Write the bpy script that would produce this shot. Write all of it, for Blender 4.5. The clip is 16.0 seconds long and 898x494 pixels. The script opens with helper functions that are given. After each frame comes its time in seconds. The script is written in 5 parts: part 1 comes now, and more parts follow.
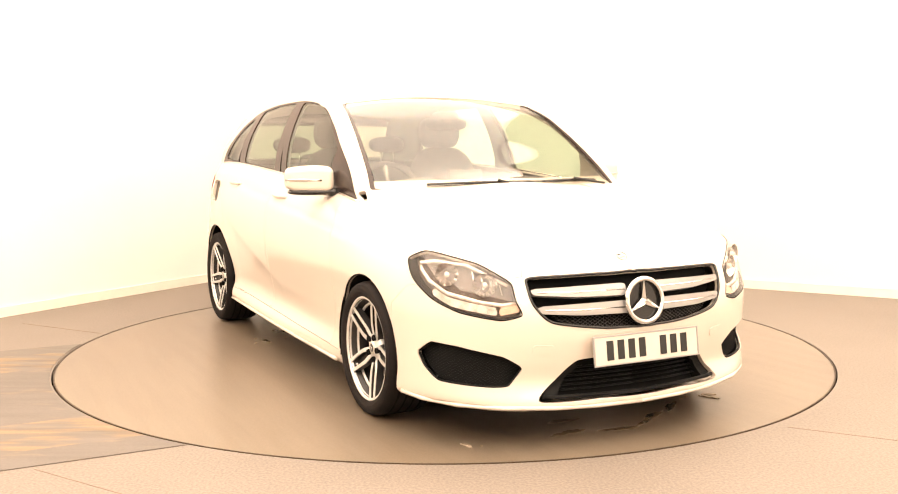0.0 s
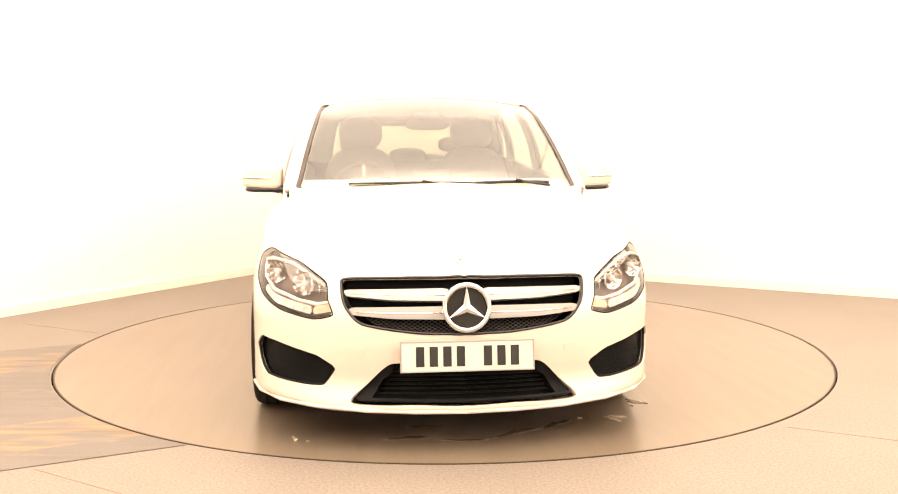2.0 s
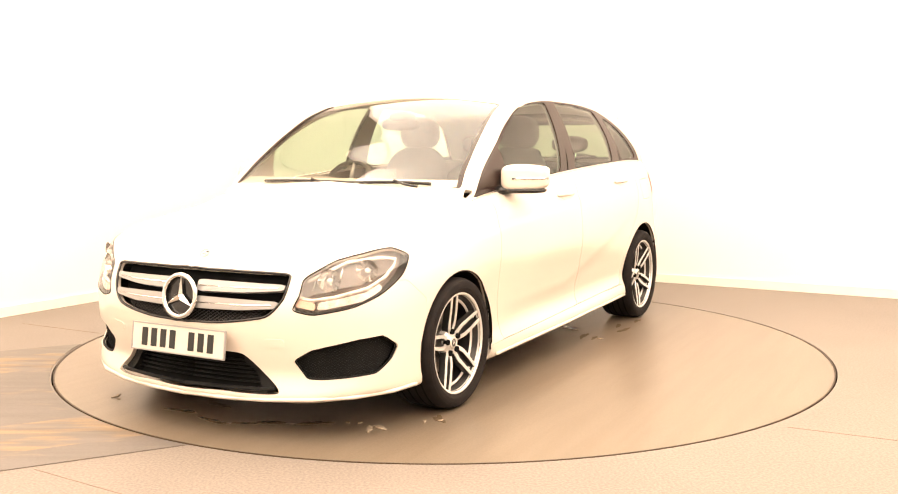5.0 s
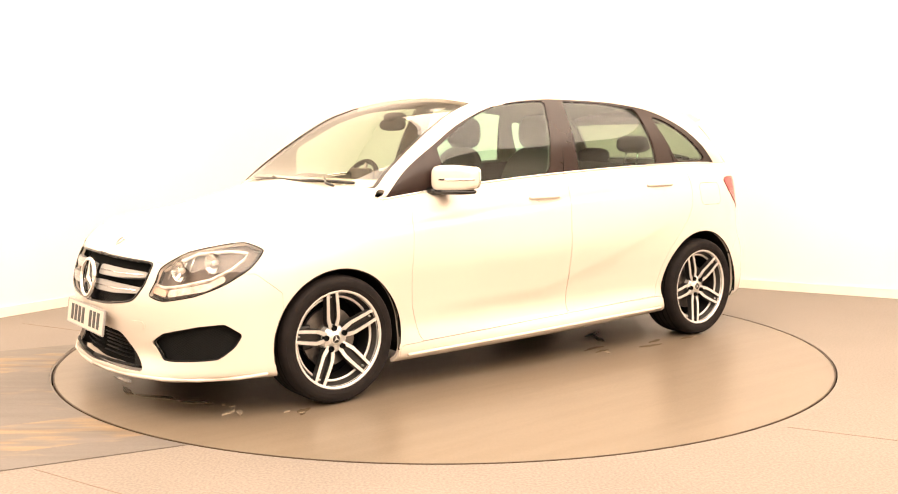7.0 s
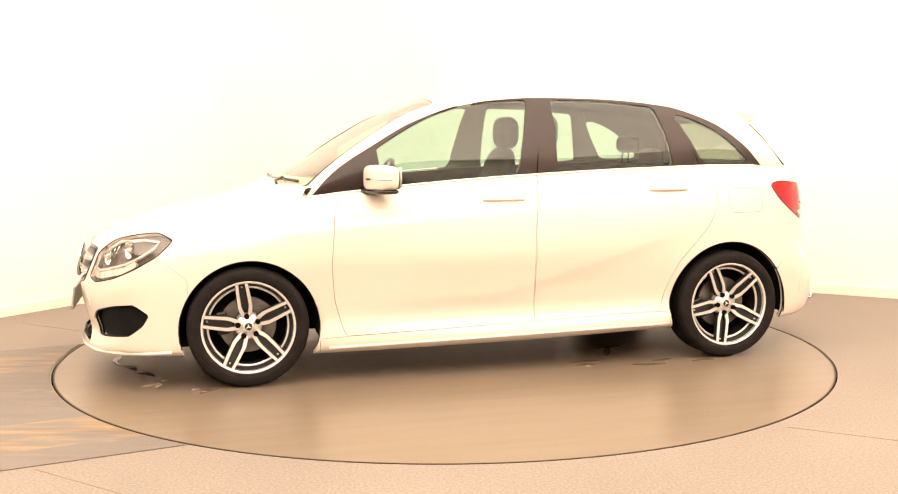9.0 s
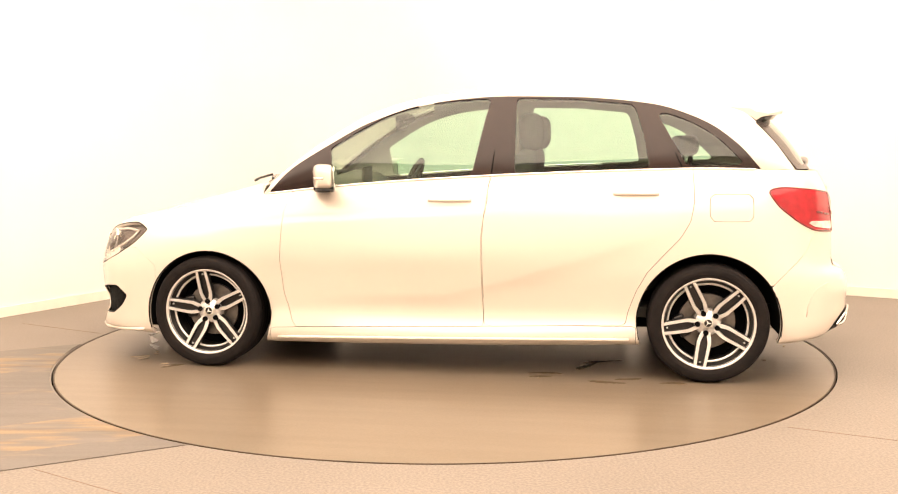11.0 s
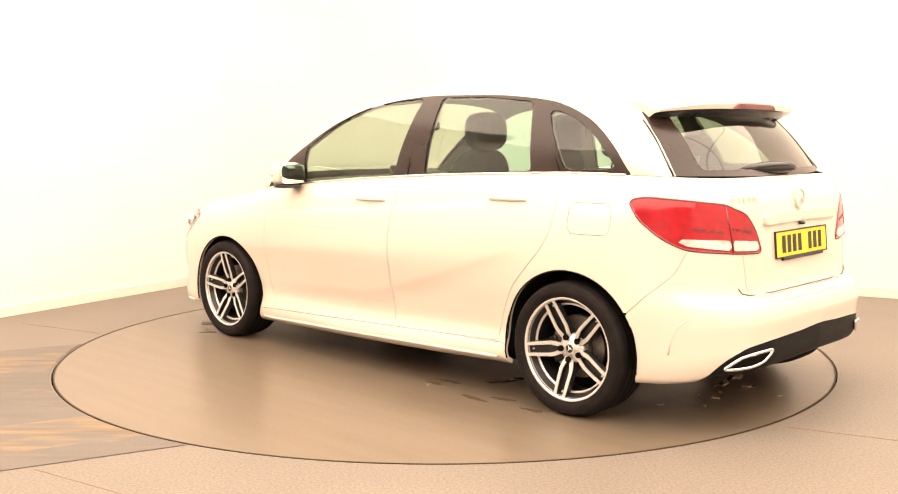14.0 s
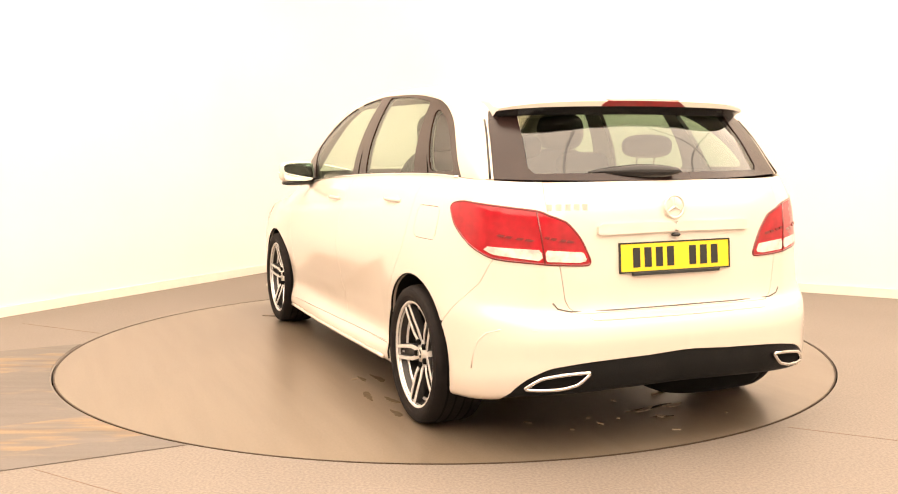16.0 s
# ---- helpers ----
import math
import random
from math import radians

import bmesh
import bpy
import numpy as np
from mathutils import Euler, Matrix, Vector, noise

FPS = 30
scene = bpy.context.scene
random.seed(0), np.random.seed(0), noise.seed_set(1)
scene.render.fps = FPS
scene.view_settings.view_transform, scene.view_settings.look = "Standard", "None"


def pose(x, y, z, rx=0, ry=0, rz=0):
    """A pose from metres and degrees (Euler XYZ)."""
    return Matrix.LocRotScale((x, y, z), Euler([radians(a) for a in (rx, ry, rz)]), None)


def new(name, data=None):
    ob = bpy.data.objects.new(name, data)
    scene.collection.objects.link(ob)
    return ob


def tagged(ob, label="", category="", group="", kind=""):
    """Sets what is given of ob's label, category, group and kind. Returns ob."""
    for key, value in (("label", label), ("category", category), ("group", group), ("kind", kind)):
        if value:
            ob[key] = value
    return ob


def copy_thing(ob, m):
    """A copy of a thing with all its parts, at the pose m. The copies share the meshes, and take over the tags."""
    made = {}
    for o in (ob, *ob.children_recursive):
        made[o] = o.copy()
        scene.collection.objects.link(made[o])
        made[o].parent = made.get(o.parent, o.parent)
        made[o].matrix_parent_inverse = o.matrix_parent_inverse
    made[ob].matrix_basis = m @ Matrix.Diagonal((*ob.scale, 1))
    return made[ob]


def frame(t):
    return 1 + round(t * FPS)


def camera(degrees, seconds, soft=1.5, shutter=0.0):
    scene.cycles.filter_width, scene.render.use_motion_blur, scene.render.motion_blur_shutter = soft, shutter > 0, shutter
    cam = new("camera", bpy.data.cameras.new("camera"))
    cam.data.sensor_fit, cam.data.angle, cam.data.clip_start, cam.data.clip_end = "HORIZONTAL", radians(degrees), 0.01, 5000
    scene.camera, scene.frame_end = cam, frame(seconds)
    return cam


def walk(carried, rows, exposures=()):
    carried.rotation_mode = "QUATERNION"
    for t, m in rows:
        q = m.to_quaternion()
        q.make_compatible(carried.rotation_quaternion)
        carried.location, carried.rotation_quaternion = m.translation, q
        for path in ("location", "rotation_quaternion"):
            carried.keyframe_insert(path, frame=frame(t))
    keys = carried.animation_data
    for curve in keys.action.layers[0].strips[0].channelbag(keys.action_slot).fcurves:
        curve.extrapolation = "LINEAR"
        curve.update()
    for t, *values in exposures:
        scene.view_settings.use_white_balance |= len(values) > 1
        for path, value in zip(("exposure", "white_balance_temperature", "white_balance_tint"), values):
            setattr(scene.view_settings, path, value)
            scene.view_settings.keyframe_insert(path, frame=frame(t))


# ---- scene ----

# ---- camera: it stands still before the turntable ----
cam = camera(48.96, 16.0, soft=1.1)
STAND = Matrix.Translation((0, -5.932, 1.2495)) @ pose(0, 0, 0, 90 - 6.231, 0, -0.254) @ pose(0, 0, 0, 0, 0, -0.177)
walk(cam, [(0.0, STAND), (16.0, STAND)], exposures=[(0.0, -0.34), (1.2, -0.24), (5.2, -0.25), (10.3, -0.53), (16.0, -0.52)])

# ---- light: a closed white photo studio under a bright warm light ceiling ----
world = bpy.data.worlds.new("studio_world")
scene.world = world
world.use_nodes = True
world.node_tree.nodes["Background"].inputs[0].default_value = (1.0, 0.88, 0.72, 1)
world.node_tree.nodes["Background"].inputs[1].default_value = 0.3


def lamp(name, m, sx, sy, watts, colour):
    d = bpy.data.lights.new(name, "AREA")
    d.shape, d.size, d.size_y, d.energy, d.color = "RECTANGLE", sx, sy, watts, colour
    ob = new(name, d)
    ob.matrix_world = m
    return ob


WARM = (1.0, 0.812, 0.658)
LIGHT_Z = 3.55
PANELS = [(lx, ly) for ly in (-7.2, -4.8, -2.4, 0.0, 2.2) for lx in (-4.8, -2.4, 0.0, 2.4, 4.8) if not (ly > 1 and abs(lx) > 1) and not (ly > -1 and lx < -4) and not (ly < -6 and abs(lx) > 4)]
for lx, ly in PANELS:
    lamp("ceiling_lamp", pose(lx, ly, LIGHT_Z - 0.03), 2.4, 2.4, 64, WARM)


# ---- materials ----
def material(name, base, rough=0.5, metal=0.0, vary=0.06, scale=8.0, bump=0.0, bump_scale=60.0, coat=0.0, emit=0.0, alpha=None, spec=0.5):
    m = bpy.data.materials.new(name)
    m.use_nodes = True
    nt = m.node_tree
    b = nt.nodes["Principled BSDF"]
    b.inputs["Roughness"].default_value = rough
    b.inputs["Metallic"].default_value = metal
    b.inputs["Coat Weight"].default_value = coat
    b.inputs["Coat Roughness"].default_value = 0.04
    b.inputs["Specular IOR Level"].default_value = spec
    b.inputs["Base Color"].default_value = (*base, 1)
    co = nt.nodes.new("ShaderNodeTexCoord")
    if vary:
        n1 = nt.nodes.new("ShaderNodeTexNoise")
        n1.inputs["Scale"].default_value, n1.inputs["Detail"].default_value = scale, 8
        nt.links.new(co.outputs["Object"], n1.inputs["Vector"])
        r = nt.nodes.new("ShaderNodeValToRGB")
        r.color_ramp.elements[0].position, r.color_ramp.elements[1].position = 0.3, 0.7
        r.color_ramp.elements[0].color = (*[c * (1 - vary) for c in base], 1)
        r.color_ramp.elements[1].color = (*[min(1, c * (1 + vary)) for c in base], 1)
        nt.links.new(n1.outputs["Fac"], r.inputs["Fac"])
        nt.links.new(r.outputs["Color"], b.inputs["Base Color"])
    if bump:
        n2 = nt.nodes.new("ShaderNodeTexNoise")
        n2.inputs["Scale"].default_value, n2.inputs["Detail"].default_value = bump_scale, 6
        nt.links.new(co.outputs["Object"], n2.inputs["Vector"])
        bp = nt.nodes.new("ShaderNodeBump")
        bp.inputs["Strength"].default_value, bp.inputs["Distance"].default_value = bump, 0.004
        nt.links.new(n2.outputs["Fac"], bp.inputs["Height"])
        nt.links.new(bp.outputs["Normal"], b.inputs["Normal"])
    if emit:
        b.inputs["Emission Color"].default_value = (*base, 1)
        b.inputs["Emission Strength"].default_value = emit
    return m


def glass_material(name, tint, gloss=0.06):
    """Thin sheet glass: tinted transmission under a clear reflection."""
    m = bpy.data.materials.new(name)
    m.use_nodes = True
    nt = m.node_tree
    nt.nodes.remove(nt.nodes["Principled BSDF"])
    tr = nt.nodes.new("ShaderNodeBsdfTransparent")
    tr.inputs[0].default_value = (*tint, 1)
    gl = nt.nodes.new("ShaderNodeBsdfGlossy")
    gl.inputs["Roughness"].default_value = 0.02
    gl.inputs["Color"].default_value = (1, 1, 1, 1)
    lw = nt.nodes.new("ShaderNodeLayerWeight")
    lw.inputs["Blend"].default_value = 0.5
    pw = nt.nodes.new("ShaderNodeMath")
    pw.operation, pw.inputs[1].default_value = "POWER", 5.0
    fr = nt.nodes.new("ShaderNodeMath")
    fr.operation, fr.inputs[1].default_value, fr.inputs[2].default_value = "MULTIPLY_ADD", 0.9, gloss
    nt.links.new(lw.outputs["Facing"], pw.inputs[0])
    nt.links.new(pw.outputs[0], fr.inputs[0])
    mx = nt.nodes.new("ShaderNodeMixShader")
    nt.links.new(fr.outputs[0], mx.inputs[0])
    nt.links.new(tr.outputs[0], mx.inputs[1])
    nt.links.new(gl.outputs[0], mx.inputs[2])
    nt.links.new(mx.outputs[0], nt.nodes["Material Output"].inputs["Surface"])
    return m


M_PAINT = material("white_car_paint", (0.67, 0.592, 0.512), 0.34, vary=0.012, scale=3, coat=1.0)
M_BLACK = material("gloss_black_trim", (0.012, 0.011, 0.011), 0.16, vary=0.1)
M_PILLAR = material("window_surround_black", (0.024, 0.013, 0.011), 0.25, spec=0.4, vary=0.1)
M_PLASTIC = material("textured_black_plastic", (0.008, 0.008, 0.008), 0.5, spec=0.13, vary=0.2, bump=0.3, bump_scale=300)
M_DARK = material("dark_underbody", (0.006, 0.006, 0.006), 0.85, spec=0.1, vary=0.3, scale=5)
M_RUBBER = material("tyre_rubber", (0.0105, 0.0076, 0.007), 0.75, spec=0.2, vary=0.25, scale=20, bump=0.3, bump_scale=150)
M_CHROME = material("chrome", (0.85, 0.84, 0.82), 0.12, 1.0, vary=0.02)
M_SILVER = material("silver_paint", (0.36, 0.345, 0.335), 0.36, 0.3, vary=0.04)
M_ALLOY = material("machined_alloy", (0.74, 0.72, 0.70), 0.3, 0.55, vary=0.06, scale=30)
M_GREY = material("dark_grey_alloy", (0.035, 0.032, 0.031), 0.35, 0.5, vary=0.1, scale=20)
M_STEEL = material("brake_disc_steel", (0.20, 0.18, 0.165), 0.45, 0.8, vary=0.2, scale=25)
M_SEAT = material("black_seat_cloth", (0.05, 0.045, 0.04), 0.85, vary=0.2, scale=40, bump=0.4, bump_scale=250)
M_CABIN = material("dark_cabin_plastic", (0.09, 0.08, 0.065), 0.7, vary=0.15, scale=15, bump=0.3, bump_scale=200)
M_LINING = material("pale_cabin_lining", (0.45, 0.42, 0.36), 0.9, vary=0.06, scale=30)
M_RED = material("red_lamp_lens", (0.36, 0.004, 0.012), 0.15, vary=0.2, scale=25, coat=0.3, spec=0.35)
M_REDDARK = material("dark_red_lamp_lens", (0.16, 0.006, 0.008), 0.15, vary=0.15, scale=30, coat=0.6)
M_CLEAR = material("clear_lamp_lens", (0.75, 0.66, 0.60), 0.15, 0.2, vary=0.3, scale=30, coat=1.0)
M_AMBER = material("amber_indicator", (0.70, 0.47, 0.36), 0.2, vary=0.1, scale=40, coat=0.6)
M_REFLECTOR = material("lamp_reflector", (0.72, 0.70, 0.68), 0.10, 1.0, vary=0.25, scale=22)
M_LAMPCASE = material("lamp_housing", (0.15, 0.12, 0.105), 0.35, 0.2, vary=0.12, scale=30)
M_PLATE_W = material("white_plate", (0.60, 0.56, 0.49), 0.35, vary=0.03)
M_PLATE_Y = material("yellow_plate", (0.85, 0.60, 0.02), 0.35, vary=0.03)
M_INK = material("black_lettering", (0.015, 0.015, 0.015), 0.4, vary=0.05)
M_GLASS = glass_material("green_tinted_glass", (0.58, 0.77, 0.66))
M_SCREEN = glass_material("windscreen_glass", (0.80, 0.79, 0.70), 0.075)
# dark tone that paints the shade inside the panel gaps
M_SKIN = material("shade_behind_gaps", (0.11, 0.10, 0.09), 0.9, vary=0.2)
M_LENS = glass_material("headlamp_glass", (0.95, 0.94, 0.92))
M_MIRROR = material("mirror_glass", (0.8, 0.85, 0.8), 0.02, 1.0, vary=0)


def wall_material():
    m = material("white_studio_paint", (0.82, 0.778, 0.738), 0.85, vary=0.02, scale=1.2, bump=0.1, bump_scale=80)
    return m


def floor_material(name, base, speck, streak=0.0, rough=0.5, spec=0.3, worn=None, spread=0.4):
    """Speckled resilient flooring with broad dull stains."""
    m = material(name, base, rough, spec=spec, vary=0.05, scale=1.3, bump=0.08, bump_scale=180)
    nt = m.node_tree
    b = nt.nodes["Principled BSDF"]
    ramp = b.inputs["Base Color"].links[0].from_node
    co = nt.nodes.new("ShaderNodeTexCoord")
    n = nt.nodes.new("ShaderNodeTexNoise")
    n.inputs["Scale"].default_value, n.inputs["Detail"].default_value = 90, 4
    nt.links.new(co.outputs["Object"], n.inputs["Vector"])
    r = nt.nodes.new("ShaderNodeValToRGB")
    r.color_ramp.elements[0].position, r.color_ramp.elements[1].position = 0.35, 0.65
    r.color_ramp.elements[0].color = (1 - speck, 1 - speck, 1 - speck, 1)
    mul = nt.nodes.new("ShaderNodeMix")
    mul.data_type, mul.blend_type = "RGBA", "MULTIPLY"
    mul.inputs[0].default_value = 1.0
    nt.links.new(n.outputs["Fac"], r.inputs["Fac"])
    nt.links.new(ramp.outputs["Color"], mul.inputs[6])
    nt.links.new(r.outputs["Color"], mul.inputs[7])
    last = mul.outputs[2]
    if worn:
        # long uneven patches where another layer shows through
        wm = nt.nodes.new("ShaderNodeMapping")
        wm.inputs["Rotation"].default_value = (0, 0, -0.46)
        wm.inputs["Scale"].default_value = (1.1, 5.0, 1)
        wn = nt.nodes.new("ShaderNodeTexNoise")
        wn.inputs["Scale"].default_value, wn.inputs["Detail"].default_value = 2.6, 9
        wr = nt.nodes.new("ShaderNodeValToRGB")
        wr.color_ramp.elements[0].position, wr.color_ramp.elements[1].position = spread - 0.05, spread + 0.08
        wr.color_ramp.elements[0].color, wr.color_ramp.elements[1].color = (1, 1, 1, 1), (0, 0, 0, 1)
        wx = nt.nodes.new("ShaderNodeMix")
        wx.data_type = "RGBA"
        wx.inputs[7].default_value = (*worn, 1)
        nt.links.new(co.outputs["Object"], wm.inputs["Vector"])
        nt.links.new(wm.outputs["Vector"], wn.inputs["Vector"])
        nt.links.new(wn.outputs["Fac"], wr.inputs["Fac"])
        nt.links.new(wr.outputs["Color"], wx.inputs[0])
        nt.links.new(last, wx.inputs[6])
        last = wx.outputs[2]
    if streak:
        mp = nt.nodes.new("ShaderNodeMapping")
        mp.inputs["Rotation"].default_value = (0, 0, 0.12)
        mp.inputs["Scale"].default_value = (0.5, 6.0, 1)
        n3 = nt.nodes.new("ShaderNodeTexNoise")
        n3.inputs["Scale"].default_value, n3.inputs["Detail"].default_value = 2.2, 6
        nt.links.new(co.outputs["Object"], mp.inputs["Vector"])
        nt.links.new(mp.outputs["Vector"], n3.inputs["Vector"])
        r3 = nt.nodes.new("ShaderNodeValToRGB")
        r3.color_ramp.elements[0].position, r3.color_ramp.elements[1].position = 0.35, 0.6
        r3.color_ramp.elements[0].color = (1 - streak, 1 - streak * 1.1, 1 - streak * 1.25, 1)
        m3 = nt.nodes.new("ShaderNodeMix")
        m3.data_type, m3.blend_type = "RGBA", "MULTIPLY"
        m3.inputs[0].default_value = 1.0
        nt.links.new(n3.outputs["Fac"], r3.inputs["Fac"])
        nt.links.new(last, m3.inputs[6])
        nt.links.new(r3.outputs["Color"], m3.inputs[7])
        last = m3.outputs[2]
    nt.links.new(last, b.inputs["Base Color"])
    return m


M_WALL = wall_material()
M_SKIRT = material("skirting_gloss", (0.80, 0.75, 0.66), 0.4, vary=0.03)
M_FLOOR = floor_material("beige_studio_floor", (0.228, 0.192, 0.164), 0.3)
M_TABLE = floor_material("turntable_floor", (0.185, 0.145, 0.106), 0.14, streak=0.10, rough=0.3, spec=0.5)
M_TAN = floor_material("worn_tan_floor", (0.260, 0.188, 0.118), 0.1, streak=0.28, worn=(0.160, 0.138, 0.122), spread=0.49)
M_SLATE = floor_material("worn_grey_floor", (0.150, 0.130, 0.116), 0.1, streak=0.14, worn=(0.235, 0.180, 0.125), spread=0.34)
M_CEILING = material("ceiling_paint", (0.8, 0.78, 0.72), 0.9, vary=0.03)
M_DIFFUSER = material("light_diffuser", (1.0, 0.87, 0.70), 0.6, vary=0, emit=3.0)
M_METAL = material("turntable_rim_steel", (0.10, 0.07, 0.05), 0.5, 0.5, vary=0.2, scale=12)
M_SEAM = material("seam_shadow_line", (0.2, 0.13, 0.085), 0.7, vary=0.2)
M_REARGLASS = glass_material("tinted_rear_glass", (0.33, 0.36, 0.28), 0.09)
M_PALE = material("pale_satin_metal", (0.66, 0.63, 0.57), 0.4, 0.4, vary=0.03)
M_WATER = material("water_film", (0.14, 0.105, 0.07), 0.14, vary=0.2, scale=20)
M_CRUMB = material("pale_debris", (0.36, 0.29, 0.22), 0.8, vary=0.3, scale=60)
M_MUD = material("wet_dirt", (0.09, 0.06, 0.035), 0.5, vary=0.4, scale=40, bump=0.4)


# ---- mesh helpers ----
def mesh_ob(name, verts, faces, mat, parent=None, smooth=True, label=""):
    me = bpy.data.meshes.new(name)
    me.from_pydata([tuple(map(float, v)) for v in verts], [], [tuple(map(int, f)) for f in faces])
    me.update()
    me.materials.append(mat)
    if smooth:
        me.shade_smooth()
    ob = new(name, me)
    if parent:
        ob.parent = parent
    if label:
        ob["label"] = label
    return ob


def share(ob, m, parent=None):
    """Another object on the same mesh."""
    o = new(ob.name.split(".")[0], ob.data)
    o.parent = parent if parent else ob.parent
    o.matrix_basis = m
    if "label" in ob:
        o["label"] = ob["label"]
    return o


def part(name, bm, mat, parent=None, label="", smooth=False, angle=40):
    me = bpy.data.meshes.new(name)
    bmesh.ops.recalc_face_normals(bm, faces=bm.faces)
    bm.to_mesh(me)
    bm.free()
    me.materials.append(mat)
    if smooth:
        me.shade_smooth()
        me.set_sharp_from_angle(angle=radians(angle))
    ob = new(name, me)
    if parent:
        ob.parent = parent
    if label:
        ob["label"] = label
    return ob


def box(bm, cx, cy, cz, sx, sy, sz, bevel=0.0, m=None):
    r = bmesh.ops.create_cube(bm, size=1.0)
    vs = r["verts"]
    bmesh.ops.transform(bm, matrix=Matrix.Translation((cx, cy, cz)) @ Matrix.Diagonal((sx, sy, sz, 1)), verts=vs)
    if bevel:
        es = list({e for v in vs for e in v.link_edges})
        g = bmesh.ops.bevel(bm, geom=es, offset=bevel, segments=2, affect="EDGES", profile=0.5)
        vs = list({v for f in g["faces"] for v in f.verts} | {v for v in vs if v.is_valid})
    if m:
        bmesh.ops.transform(bm, matrix=m, verts=vs)
    return vs


def pchip(xs, ys, x):
    """Shape-preserving cubic through control points."""
    xs, ys, x = np.asarray(xs, float), np.asarray(ys, float), np.clip(np.asarray(x, float), xs[0], xs[-1])
    h, d = np.diff(xs), np.diff(ys) / np.diff(xs)
    g = np.zeros_like(ys)
    g[0], g[-1] = d[0], d[-1]
    if len(xs) > 2:
        ok = d[:-1] * d[1:] > 0
        w1, w2 = 2 * h[1:] + h[:-1], h[1:] + 2 * h[:-1]
        safe = np.where(ok, d[:-1], 1.0), np.where(ok, d[1:], 1.0)
        g[1:-1] = np.where(ok, (w1 + w2) / (w1 / safe[0] + w2 / safe[1]), 0)
    i = np.clip(np.searchsorted(xs, x, side="right") - 1, 0, len(xs) - 2)
    t = (x - xs[i]) / h[i]
    return ((1 + 2 * t) * (1 - t) ** 2 * ys[i] + t * (1 - t) ** 2 * h[i] * g[i] + t * t * (3 - 2 * t) * ys[i + 1] + t * t * (t - 1) * h[i] * g[i + 1])


def lathe(profile, n=64):
    """Verts and faces of a closed ring profile (radius, y) turned about the y axis."""
    vs, fs, k = [], [], len(profile)
    for i in range(n):
        a = 2 * math.pi * i / n
        vs += [(r * math.cos(a), y, r * math.sin(a)) for r, y in profile]
    for i in range(n):
        for j in range(k - 1):
            a, b = i * k + j, ((i + 1) % n) * k + j
            fs.append((a, a + 1, b + 1, b))
    return vs, fs


def tube(points, radius, sides=8, closed=False):
    """Verts and faces of a round bar along a line of points."""
    pts = [Vector(q) for q in points]
    vs, fs, n = [], [], len(pts)
    for i, q in enumerate(pts):
        d = (pts[(i + 1) % n] - pts[i - 1]) if closed else (pts[min(i + 1, n - 1)] - pts[max(i - 1, 0)])
        u = d.normalized().cross(Vector((0.13, 0.21, 1))).normalized()
        w = d.normalized().cross(u)
        vs += [q + radius * (math.cos(a) * u + math.sin(a) * w) for a in (2 * math.pi * k / sides for k in range(sides))]
    for i in range(n if closed else n - 1):
        for k in range(sides):
            a, b = i * sides, ((i + 1) % n) * sides
            fs.append((a + k, a + (k + 1) % sides, b + (k + 1) % sides, b + k))
    if not closed:
        fs += [tuple(range(sides))[::-1], tuple((n - 1) * sides + k for k in range(sides))]
    return vs, fs


def mirrored(vs, fs):
    return [(x, -y, z) for x, y, z in vs], [tuple(reversed(f)) for f in fs]


